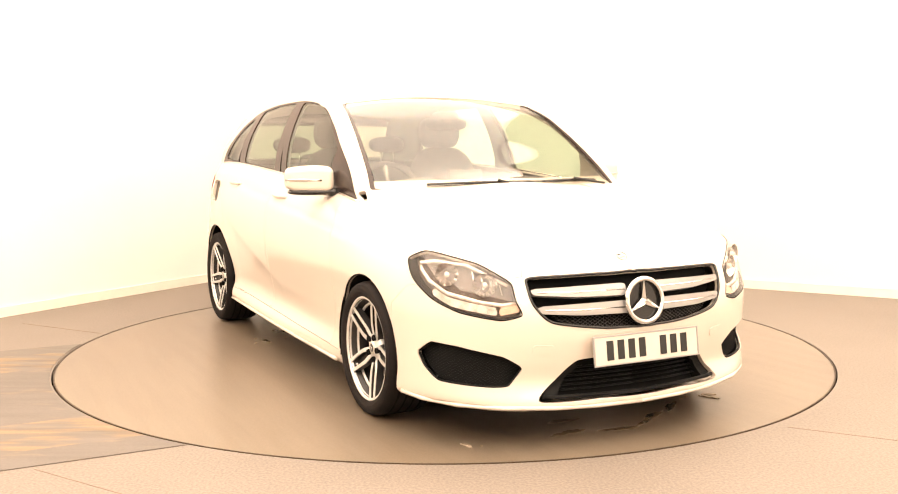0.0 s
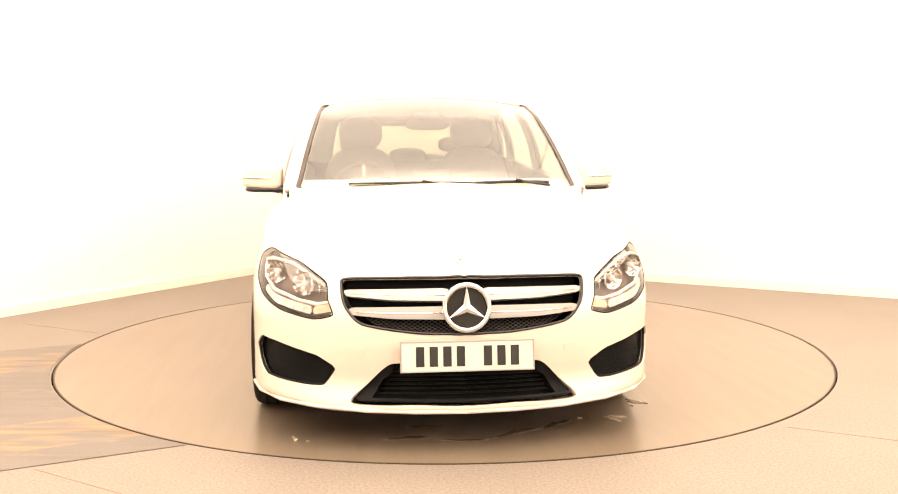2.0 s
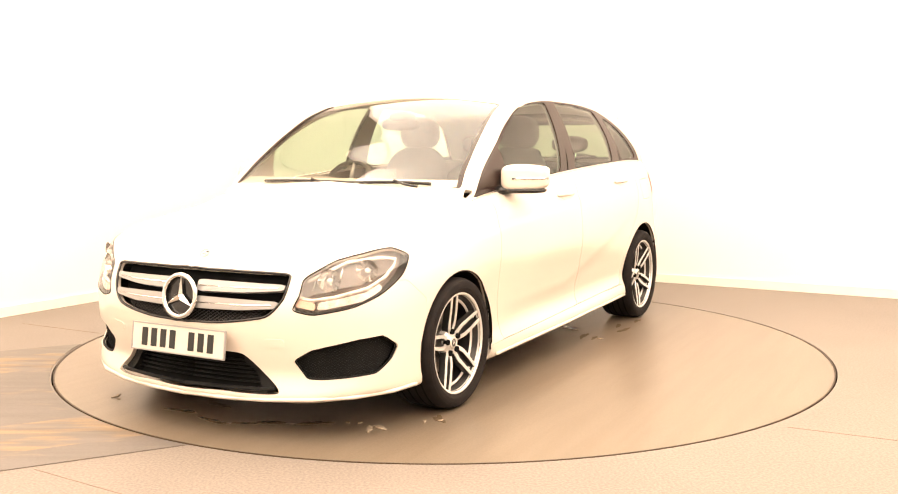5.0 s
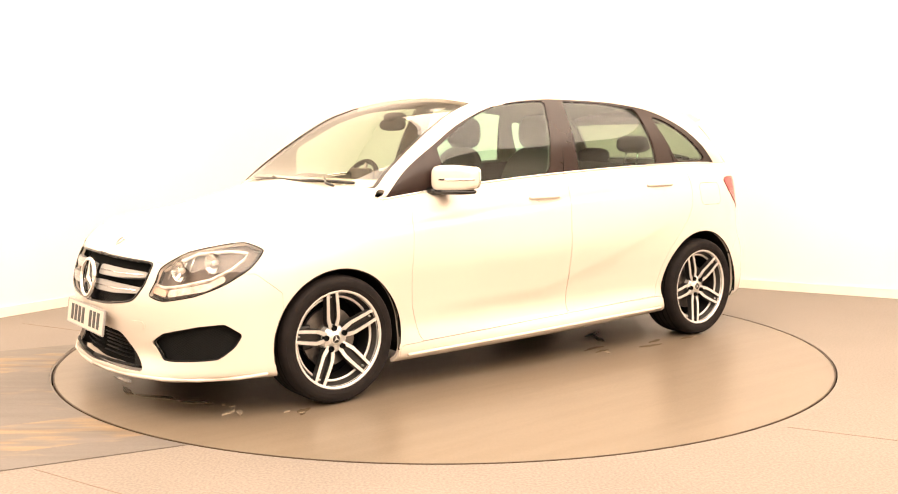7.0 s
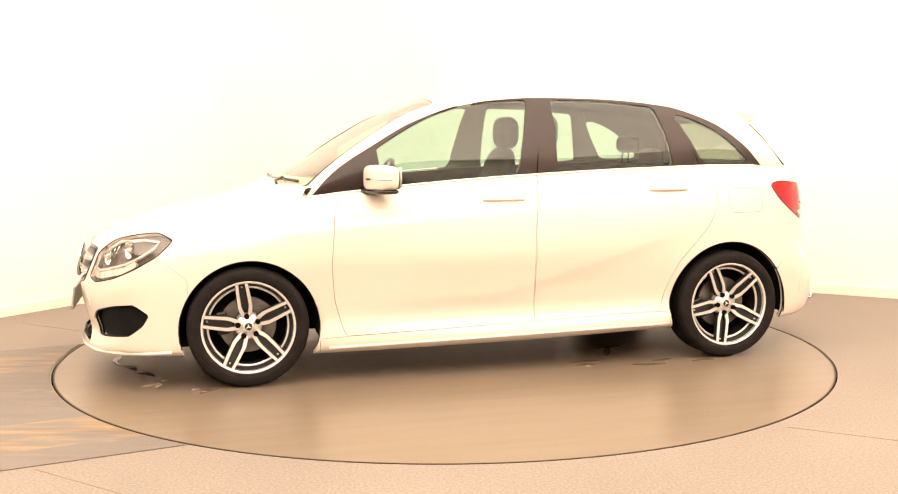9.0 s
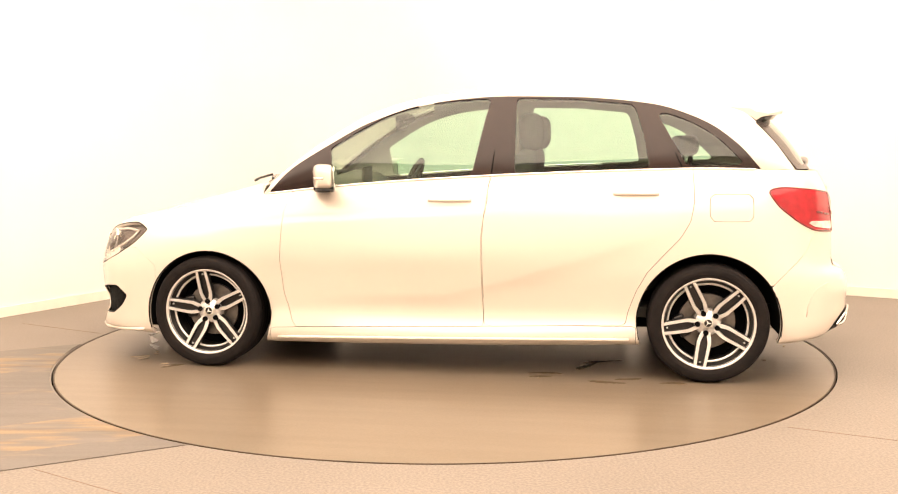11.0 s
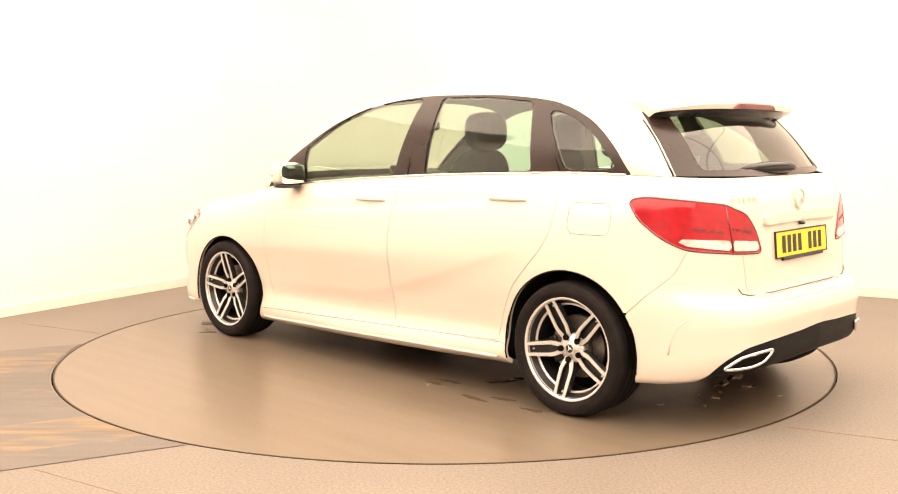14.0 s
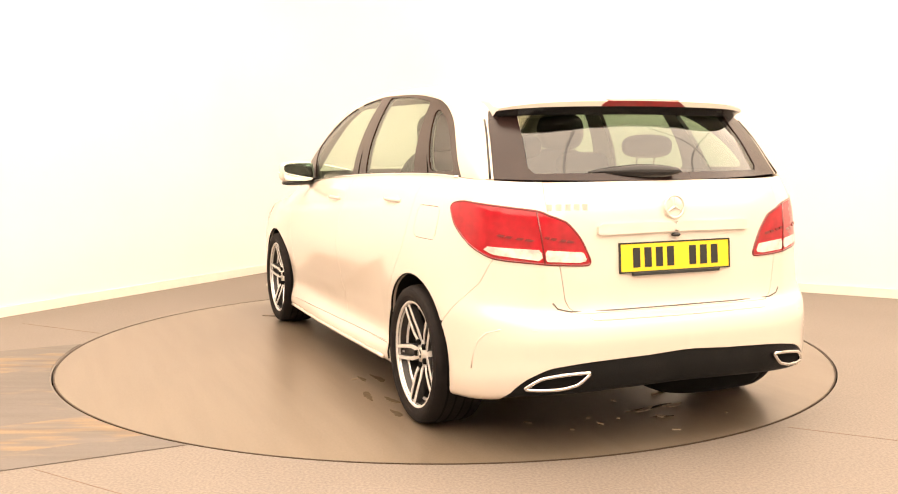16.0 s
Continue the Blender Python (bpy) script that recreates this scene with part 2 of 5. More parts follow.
# ---- studio ----
def studio():
    # two white walls meet in a corner behind the turntable; two more close the room
    corner = Vector((-1.107, 4.34))
    left_way, right_way = Vector((-0.5244, -0.8515)), Vector((0.868, -0.496))
    left_end = corner + left_way * 13
    right_end = corner + right_way * 10.5
    back = left_end + right_end - corner
    ring = [corner, right_end, back, left_end]
    c = sum(ring, Vector((0, 0))) / 4
    names = ["wall_north", "wall_east", "wall_south", "wall_west"]
    H = 3.6
    for k, name in enumerate(names):
        a, b = ring[k], ring[(k + 1) % 4]
        d = (b - a).normalized()
        n = Vector((-d.y, d.x))
        if n.dot(a - c) < 0:
            n = -n
        for nm, z0, z1, off, th, mat, lab in ((name, 0.0, H, 0.0, 0.15, M_WALL, "plain white painted studio wall"), ("baseboard", 0.0, 0.072, -0.016, 0.014, M_SKIRT, "low cream skirting board along the wall foot")):
            bm = bmesh.new()
            q = [a + n * off - d * 0, b + n * off, b + n * (off + th), a + n * (off + th)]
            lo = [bm.verts.new((v.x, v.y, z0)) for v in q]
            hi = [bm.verts.new((v.x, v.y, z1)) for v in q]
            bm.faces.new(lo[::-1]), bm.faces.new(hi)
            for i in range(4):
                bm.faces.new((lo[i], lo[(i + 1) % 4], hi[(i + 1) % 4], hi[i]))
            tagged(part(nm, bm, mat), lab, "wall" if nm == name else "baseboard", kind="structure")
    # the far corner is a smooth cove
    rad, n = 1.0, 24
    n1, n2 = Vector((left_way.y, -left_way.x)), Vector((-right_way.y, right_way.x))
    bisect = (left_way + right_way).normalized()
    mid = corner + bisect * (rad / abs(bisect.dot(n1)))
    for nm, r, z1, mat, lab in (("wall_cove", rad, H, M_WALL, "curved white wall corner"), ("baseboard", rad - 0.016, 0.072, M_SKIRT, "low cream skirting board along the wall foot")):
        vs, fs = [], []
        for k in range(n + 1):
            a = 0.5 * math.pi * k / n
            d = (n1 * math.cos(a) + n2 * math.sin(a)).normalized()
            for rr in (r, r + 0.014):
                for z in (0.0, z1):
                    vs.append((mid.x + d.x * rr, mid.y + d.y * rr, z))
        for k in range(n):
            a, b = 4 * k, 4 * k + 4
            fs += [(a, b, b + 1, a + 1), (a + 1, b + 1, b + 3, a + 3), (a + 2, a + 3, b + 3, b + 2)]
        tagged(finish(mesh_ob(nm, vs, fs, mat)), lab, "wall" if nm == "wall_cove" else "baseboard", kind="structure")
    # floor with a round hole for the turntable
    R = 2.237
    seg = 192
    vs, fs = [], []
    for i in range(seg):
        a = 2 * math.pi * i / seg
        d = Vector((math.cos(a), math.sin(a)))
        far = 30.0
        for k in range(4):
            p0, p1 = ring[k], ring[(k + 1) % 4]
            e = p1 - p0
            den = d.x * e.y - d.y * e.x
            if abs(den) > 1e-6:
                t = (p0.x * e.y - p0.y * e.x) / den
                u = (p0.x * d.y - p0.y * d.x) / den
                if t > 0 and -0.001 <= u <= 1.001:
                    far = min(far, t)
        for r, z in ((R, -0.05), (R, 0.0), (R + 0.02, 0.0), (far + 0.1, 0.0)):
            vs.append((r * d.x, r * d.y, z))
    for i in range(seg):
        a, b = i * 4, ((i + 1) % seg) * 4
        fs += [(a + j, b + j, b + j + 1, a + j + 1) for j in range(3)]
    fl = mesh_ob("floor", vs, fs, M_FLOOR, smooth=False)
    tagged(fl, "speckled beige vinyl studio floor with faint seams", "floor", kind="structure")
    pit = mesh_ob("turntable_pit", *disc(2.26, -0.05), M_DARK, smooth=False)
    tagged(pit, "dark shallow pit beneath the turntable", "floor pit", kind="structure")
    bm = bmesh.new()
    lo = [bm.verts.new((v.x, v.y, H)) for v in ring]
    hi = [bm.verts.new((v.x, v.y, H + 0.15)) for v in ring]
    bm.faces.new(lo), bm.faces.new(hi)
    for i in range(4):
        bm.faces.new((lo[i], lo[(i + 1) % 4], hi[(i + 1) % 4], hi[i]))
    tagged(part("ceiling", bm, M_CEILING), "pale flat studio ceiling", "ceiling", kind="structure")


def disc(r, z, n=128, rings=1):
    vs = [(0, 0, z)]
    fs = []
    for i in range(n):
        a = 2 * math.pi * i / n
        vs.append((r * math.cos(a), r * math.sin(a), z))
    fs = [(0, 1 + i, 1 + (i + 1) % n) for i in range(n)]
    return vs, fs


def ceiling_lights():
    proto = None
    for lx, ly in PANELS:
        m = pose(lx, ly, LIGHT_Z)
        if proto is None:
            proto = new("ceiling_light")
            proto.matrix_world = m
            bm = bmesh.new()
            for sx, sy, wx, wy in ((0, 1.185, 2.39, 0.02), (0, -1.185, 2.39, 0.02), (1.185, 0, 0.02, 2.35), (-1.185, 0, 0.02, 2.35)):
                box(bm, sx, sy, 0.02, wx, wy, 0.03, 0.004)
            part("frame", bm, M_CEILING, proto)
            bm = bmesh.new()
            box(bm, 0, 0, 0.015, 2.35, 2.35, 0.01)
            part("diffuser", bm, M_DIFFUSER, proto)
            tagged(proto, "large square glowing studio light panel on the ceiling", "ceiling light", group="ceiling lights")
        else:
            copy_thing(proto, m)


def turntable():
    R = 2.223
    vs, fs, n = [], [], 192
    prof = [(0.0, 0.0), (1.0, 0.0), (R - 0.004, 0.0), (R, -0.004), (R, -0.04)]
    vs, fs = [], []
    for i in range(n):
        a = 2 * math.pi * i / n
        vs += [(r * math.cos(a), r * math.sin(a), z) for r, z in prof[1:]]
    vs.append((0, 0, 0))
    k = 4
    for i in range(n):
        a, b = i * k, ((i + 1) % n) * k
        fs.append((len(vs) - 1, a, b))
        fs += [(a + j, a + j + 1, b + j + 1, b + j) for j in range(k - 1)]
    t = new("turntable")
    mesh_ob("platform", vs, fs, M_TABLE, t, smooth=False)
    pr = [(R - 0.001, 0.0012), (R + 0.005, 0.0012), (R + 0.005, -0.04), (R - 0.001, -0.04)]
    vs, fs = [], []
    for i in range(n):
        a = 2 * math.pi * i / n
        vs += [(r * math.cos(a), r * math.sin(a), z) for r, z in pr]
    for i in range(n):
        a, b = i * 4, ((i + 1) % n) * 4
        fs += [(a + j, a + j + 1, b + j + 1, b + j) for j in range(3)]
    mesh_ob("rim", vs, fs, M_METAL, t, smooth=False, label="thin dark steel edge ring")
    tagged(t, "round beige turntable with stains, carrying the car", "turntable")
    return t


# ---- the car: x forward, y to its left, z up, ground at zero ----
OUT_X = [2.22, 2.2, 2.135, 2.07, 2.0, 1.89, 1.75, 1.6, 1.35, 0.6, -0.5, -1.35, -1.63, -1.78, -1.92, -2.0, -2.07, -2.12, -2.14]
OUT_Y = [0.0, 0.26, 0.5, 0.65, 0.75, 0.83, 0.87, 0.885, 0.892, 0.893, 0.893, 0.892, 0.88, 0.845, 0.775, 0.70, 0.60, 0.4, 0.0]
_seg = np.hypot(np.diff(OUT_X), np.diff(OUT_Y))
OUT_S = np.concatenate([[0], np.cumsum(_seg)])
S_END = OUT_S[-1]


def plan(s):
    """Plan outline of the body's widest line, from the nose's middle round one side to the tail's middle."""
    return pchip(OUT_S, OUT_X, s), pchip(OUT_S, OUT_Y, s)


_fine = np.linspace(0, S_END, 1200)
_fx, _fy = plan(_fine)


def at_x(x):
    """Outline length at which the side stands at x."""
    return float(np.interp(-x, -_fx, _fine))


def front_y(y):
    return float(np.interp(y, _fy[:500], _fine[:500]))


def rear_y(y):
    return float(S_END - np.interp(y, _fy[::-1][:500], (S_END - _fine)[::-1][:500]))


# upright sections: heights and insets from the outline
SECTIONS = [
    (0.0, [0.15, 0.165, 0.19, 0.26, 0.36, 0.45, 0.55, 0.62, 0.67, 0.705, 0.73], [0.05, 0.01, 0.0, 0.035, 0.02, 0.0, 0.005, 0.025, 0.05, 0.075, 0.12]),
    (front_y(0.5), [0.150, 0.165, 0.192, 0.27, 0.36, 0.45, 0.54, 0.62, 0.69, 0.74, 0.775], [0.04, 0.01, 0.0, 0.025, 0.01, 0.0, 0.0, 0.02, 0.05, 0.085, 0.14]),
    (at_x(1.89), [0.18, 0.195, 0.22, 0.29, 0.36, 0.45, 0.54, 0.63, 0.71, 0.775, 0.82], [0.03, 0.008, 0.0, 0.0, 0.0, 0.0, 0.0, 0.012, 0.035, 0.075, 0.15]),
    (at_x(1.35), [0.16, 0.18, 0.22, 0.30, 0.40, 0.50, 0.60, 0.70, 0.78, 0.855, 0.90], [0.03, 0.01, 0.0, 0.0, 0.0, 0.0, 0.0, 0.005, 0.03, 0.08, 0.18]),
    (at_x(1.0), [0.145, 0.17, 0.22, 0.32, 0.42, 0.52, 0.63, 0.74, 0.83, 0.905, 0.957], [0.06, 0.03, 0.02, 0.035, 0.03, 0.02, 0.005, 0.005, 0.02, 0.06, 0.115]),
    (at_x(0.0), [0.155, 0.18, 0.225, 0.30, 0.42, 0.52, 0.64, 0.76, 0.88, 0.98, 1.045], [0.05, 0.015, 0.01, 0.045, 0.035, 0.02, 0.0, 0.005, 0.025, 0.065, 0.115]),
    (at_x(-0.9), [0.18, 0.205, 0.25, 0.33, 0.45, 0.56, 0.68, 0.80, 0.92, 1.02, 1.085], [0.05, 0.015, 0.01, 0.03, 0.02, 0.005, 0.0, 0.005, 0.03, 0.07, 0.125]),
    (at_x(-1.35), [0.20, 0.22, 0.28, 0.36, 0.47, 0.58, 0.70, 0.82, 0.93, 1.03, 1.095], [0.01, 0.0, 0.0, 0.0, 0.0, 0.0, 0.0, 0.008, 0.03, 0.07, 0.137]),
    (at_x(-1.78), [0.21, 0.23, 0.29, 0.37, 0.46, 0.55, 0.64, 0.76, 0.88, 0.995, 1.088], [0.03, 0.01, 0.0, 0.0, 0.0, 0.003, 0.018, 0.03, 0.042, 0.065, 0.11]),
    (rear_y(0.6), [0.25, 0.27, 0.33, 0.40, 0.48, 0.545, 0.585, 0.72, 0.86, 0.975, 1.080], [0.04, 0.015, 0.0, 0.0, 0.0, 0.02, 0.07, 0.08, 0.09, 0.11, 0.165]),
    (S_END, [0.27, 0.29, 0.34, 0.41, 0.49, 0.55, 0.575, 0.72, 0.86, 0.975, 1.080], [0.04, 0.015, 0.0, 0.0, 0.0, 0.025, 0.10, 0.11, 0.12, 0.135, 0.19]),
]
SEC_S = [k[0] for k in SECTIONS]
SEC_V = np.linspace(0, 1, 11)


def shell(s, v, out=0.0):
    """Points of the lower body; out pushes them off the surface along the plan normal."""
    s, v = np.broadcast_arrays(np.asarray(s, float), np.asarray(v, float))
    shape = s.shape
    s, v = s.ravel(), v.ravel()
    cz = np.stack([pchip(SEC_S, [k[1][j] for k in SECTIONS], s) for j in range(11)])
    ci = np.stack([pchip(SEC_S, [k[2][j] for k in SECTIONS], s) for j in range(11)])
    # smooth blend up the section
    i = np.clip((v * 10).astype(int), 0, 9)
    t = v * 10 - i
    n = np.arange(len(s))

    def cr(c):
        p0, p1, p2, p3 = c[np.maximum(i - 1, 0), n], c[i, n], c[i + 1, n], c[np.minimum(i + 2, 10), n]
        return 0.5 * (2 * p1 + (p2 - p0) * t + (2 * p0 - 5 * p1 + 4 * p2 - p3) * t ** 2 + (3 * p1 - p0 - 3 * p2 + p3) * t ** 3)
    z, inset = cr(cz), cr(ci)
    x, y = plan(s)
    e = 0.02
    x1, y1 = plan(np.clip(s + e, 0, S_END))
    x0, y0 = plan(np.clip(s - e, 0, S_END))
    tx, ty = x1 - x0, y1 - y0
    ty = np.where((s < 0.02) | (s > S_END - 0.02), np.sign(ty) * np.hypot(tx, ty) * 1.0, ty)
    tx = np.where((s < 0.02) | (s > S_END - 0.02), 0, tx)
    L = np.hypot(tx, ty)
    nx, ny = ty / L, -tx / L
    # the rising crease along the doors
    zc = np.interp(-x, [-0.85, 0.0, 0.2, 1.15], [0.40, 0.425, 0.475, 0.77])
    fall = np.clip((zc - z) / 0.11, 0, 1)
    fall = fall * (2 - fall) * np.clip((z - 0.25) / 0.10, 0, 1)
    fade = np.clip((x + 1.12) / 0.25, 0, 1) * np.clip((0.80 - x) / 0.6, 0, 1)
    inset = inset + 0.010 * fall * fade
    # bonnet-level crease above the front arch, running into the doors
    zk = np.interp(-x, [-1.2, -0.2, 1.0], [0.78, 0.86, 0.95])
    dk = z - zk
    inset = inset + np.where(dk > 0, np.clip(1 - dk / 0.10, 0, 1) * np.clip(dk / 0.010, 0, 1), 0) * 0.007 * np.clip((1.3 - x) / 0.3, 0, 1) * np.clip((x + 1.2) / 0.4, 0, 1)
    P = np.stack([x - (inset - out) * nx, y - (inset - out) * ny, z], 1)
    P[s <= 1e-9, 1] = 0
    P[s >= S_END - 1e-9, 1] = 0
    return P.reshape(*shape, 3)


def loop(points, n=14, closed=True, w=0.35):
    """A smooth closed curve through a few control points, as a dense polygon."""
    q = np.asarray(points, float)
    out = []
    k = len(q)
    for i in range(k):
        p0, p1, p2, p3 = q[i - 1], q[i], q[(i + 1) % k], q[(i + 2) % k]
        for t in np.linspace(0, 1, n, endpoint=False):
            m1, m2 = w * (p2 - p0), w * (p3 - p1)
            out.append((2 * t ** 3 - 3 * t ** 2 + 1) * p1 + (t ** 3 - 2 * t ** 2 + t) * m1 + (-2 * t ** 3 + 3 * t ** 2) * p2 + (t ** 3 - t ** 2) * m2)
    return np.array(out)


def sdf(poly, a, b):
    """Signed distance to a polygon, negative inside."""
    shape = a.shape
    P = np.stack([a.ravel(), b.ravel()], 1)
    A, B = poly, np.roll(poly, -1, 0)
    best = np.full(len(P), 1e9)
    inside = np.zeros(len(P), bool)
    for p, q in zip(A, B):
        e = q - p
        w = P - p
        t = np.clip((w @ e) / max(e @ e, 1e-12), 0, 1)
        best = np.minimum(best, ((w - t[:, None] * e) ** 2).sum(1))
        if p[1] != q[1]:
            c = ((p[1] > P[:, 1]) != (q[1] > P[:, 1])) & (P[:, 0] < (q[0] - p[0]) * (P[:, 1] - p[1]) / (q[1] - p[1]) + p[0])
            inside ^= c
    r = np.sqrt(best)
    return np.where(inside, -r, r).reshape(shape)


class Sheet:
    """A gridded surface that is cut along curves: the nearest grid points slide on to each curve, so that the cuts are clean."""

    def __init__(self, A, B, P):
        self.A, self.B, self.P = A.copy(), B.copy(), P.copy()
        self.lock = np.zeros(A.shape, bool)
        self.label = None
        self.fields = []

    def cut(self, name, field):
        d = field(self.A, self.B).copy()
        snapped = np.zeros(d.shape, bool)
        for axis in (0, 1):
            a = (slice(None, -1), slice(None)) if axis == 0 else (slice(None), slice(None, -1))
            b = (slice(1, None), slice(None)) if axis == 0 else (slice(None), slice(1, None))
            for i, j in zip(*np.where(d[a] * d[b] < 0)):
                u = (i, j)
                w = (i + 1, j) if axis == 0 else (i, j + 1)
                if d[u] * d[w] >= 0:
                    continue
                t = d[u] / (d[u] - d[w])
                near, other, k = (u, w, t) if t < 0.5 else (w, u, 1 - t)
                if self.lock[near]:
                    near, other, k = other, near, 1 - k
                    if self.lock[near] or k > 0.8:
                        continue
                for F in (self.A, self.B):
                    F[near] += k * (F[other] - F[near])
                self.P[near] += k * (self.P[other] - self.P[near])
                d[near] = 0
                snapped[near] = True
        self.lock |= snapped
        self.fields.append((name, d))

    def triangles(self):
        n, m = self.A.shape
        idx = np.arange(n * m).reshape(n, m)
        tris = []
        lk = self.lock
        for i in range(n - 1):
            for j in range(m - 1):
                q = (idx[i, j], idx[i + 1, j], idx[i + 1, j + 1], idx[i, j + 1])
                d1 = int(lk[i, j]) + int(lk[i + 1, j + 1])
                d2 = int(lk[i + 1, j]) + int(lk[i, j + 1])
                tris += [(q[0], q[1], q[3]), (q[1], q[2], q[3])] if d2 > d1 else [(q[0], q[1], q[2]), (q[0], q[2], q[3])]
        tris = np.array(tris)
        P = self.P.reshape(-1, 3)
        area = np.linalg.norm(np.cross(P[tris[:, 1]] - P[tris[:, 0]], P[tris[:, 2]] - P[tris[:, 0]]), axis=1)
        tris = tris[area > 1e-9]
        name = np.full(len(tris), "", dtype=object)
        for nm, d in self.fields:
            name[(d.reshape(-1)[tris].mean(1) < 0) & (name == "")] = nm
        return P, tris, name


def panel(P, tris, gap=0.0018, depth=0.014, sink=0.0, normals=None):
    """One panel of a cut sheet: drawn back a little from its edge, with its rim turned inwards."""
    used, inv = np.unique(tris, return_inverse=True)
    V = P[used].copy()
    T = inv.reshape(-1, 3)
    N = normals[used]
    V = V - N * sink
    edges = {}
    for a, b, c in T:
        for e in ((a, b), (b, c), (c, a)):
            edges[e] = edges.get(e, 0) + 1
    border = [e for e in edges if (e[1], e[0]) not in edges]
    pull = np.zeros_like(V)
    cnt = np.zeros(len(V))
    cen = V[T].mean(1)
    for k in range(3):
        np.add.at(pull, T[:, k], cen)
        np.add.at(cnt, T[:, k], 1)
    bset = np.unique(np.array(border).ravel()) if border else np.array([], int)
    pull = pull / np.maximum(cnt, 1)[:, None] - V
    ln = np.linalg.norm(pull, axis=1)
    mid = np.abs(V[:, 1]) > 1e-5
    for b in bset:
        if mid[b] and ln[b] > 1e-6 and gap:
            V[b] += pull[b] / ln[b] * gap
    faces = [tuple(t) for t in T]
    if depth:
        base = len(V)
        low = {b: base + i for i, b in enumerate(bset)}
        V = np.concatenate([V, V[bset] - N[bset] * depth])
        faces += [(b, a, low[a], low[b]) for a, b in border if mid[a] or mid[b]]
    return V, faces


def both_sides(V, faces, weld=True):
    """Joins a half with its mirror image."""
    n = len(V)
    W = V * np.array([1, -1, 1])
    return np.concatenate([V, W]), faces + [tuple(n + i for i in reversed(f)) for f in faces]


def vertex_normals(P, tris):
    fn = np.cross(P[tris[:, 1]] - P[tris[:, 0]], P[tris[:, 2]] - P[tris[:, 0]])
    N = np.zeros_like(P)
    for k in range(3):
        np.add.at(N, tris[:, k], fn)
    return N / np.maximum(np.linalg.norm(N, axis=1), 1e-12)[:, None]


def finish(ob, angle=38):
    me = ob.data
    bm = bmesh.new()
    bm.from_mesh(me)
    bmesh.ops.remove_doubles(bm, verts=bm.verts, dist=0.0002)
    bm.to_mesh(me)
    bm.free()
    me.shade_smooth()
    me.set_sharp_from_angle(angle=radians(angle))
    return ob


# outlines on the body: outline length and height
HEADLAMP = loop([(front_y(0.53), 0.552), (front_y(0.552), 0.61), (front_y(0.565), 0.672), (front_y(0.61), 0.705), (front_y(0.70), 0.752), (at_x(1.92), 0.780), (at_x(1.79), 0.790), (at_x(1.71), 0.754), (at_x(1.78), 0.680), (at_x(1.89), 0.615), (at_x(2.0), 0.563), (front_y(0.61), 0.533)], 3, w=0.3)
GRILLE = [(-0.12, 0.70), (front_y(0.1), 0.70), (front_y(0.25), 0.70), (front_y(0.488), 0.693), (front_y(0.505), 0.665), (front_y(0.482), 0.588), (front_y(0.41), 0.520), (front_y(0.2), 0.488), (front_y(0.08), 0.483), (-0.12, 0.482), (-0.2, 0.58)]
INTAKE = [(-0.02, 0.362), (front_y(0.27), 0.362), (front_y(0.325), 0.345), (front_y(0.395), 0.277), (front_y(0.46), 0.198), (front_y(0.2), 0.196), (-0.02, 0.195), (-0.1, 0.28)]
SIDE_INTAKE = loop([(front_y(0.525), 0.335), (front_y(0.60), 0.385), (front_y(0.75), 0.425), (at_x(1.90), 0.436), (at_x(1.828), 0.385), (at_x(1.86), 0.330), (at_x(1.93), 0.278), (front_y(0.64), 0.258), (front_y(0.575), 0.262)], 3, w=0.16)
TAIL_LAMP = loop([(at_x(-1.648), 0.972), (at_x(-1.665), 0.992), (at_x(-1.75), 1.0), (rear_y(0.66), 0.970), (rear_y(0.52), 0.927), (rear_y(0.45), 0.858), (rear_y(0.405), 0.775), (rear_y(0.425), 0.757), (rear_y(0.60), 0.764), (at_x(-1.90), 0.785), (at_x(-1.79), 0.836), (at_x(-1.70), 0.905)], 3, w=0.3)


FRONT_AXLE, REAR_AXLE, HUB_Z = 1.3445, -1.3495, 0.3070


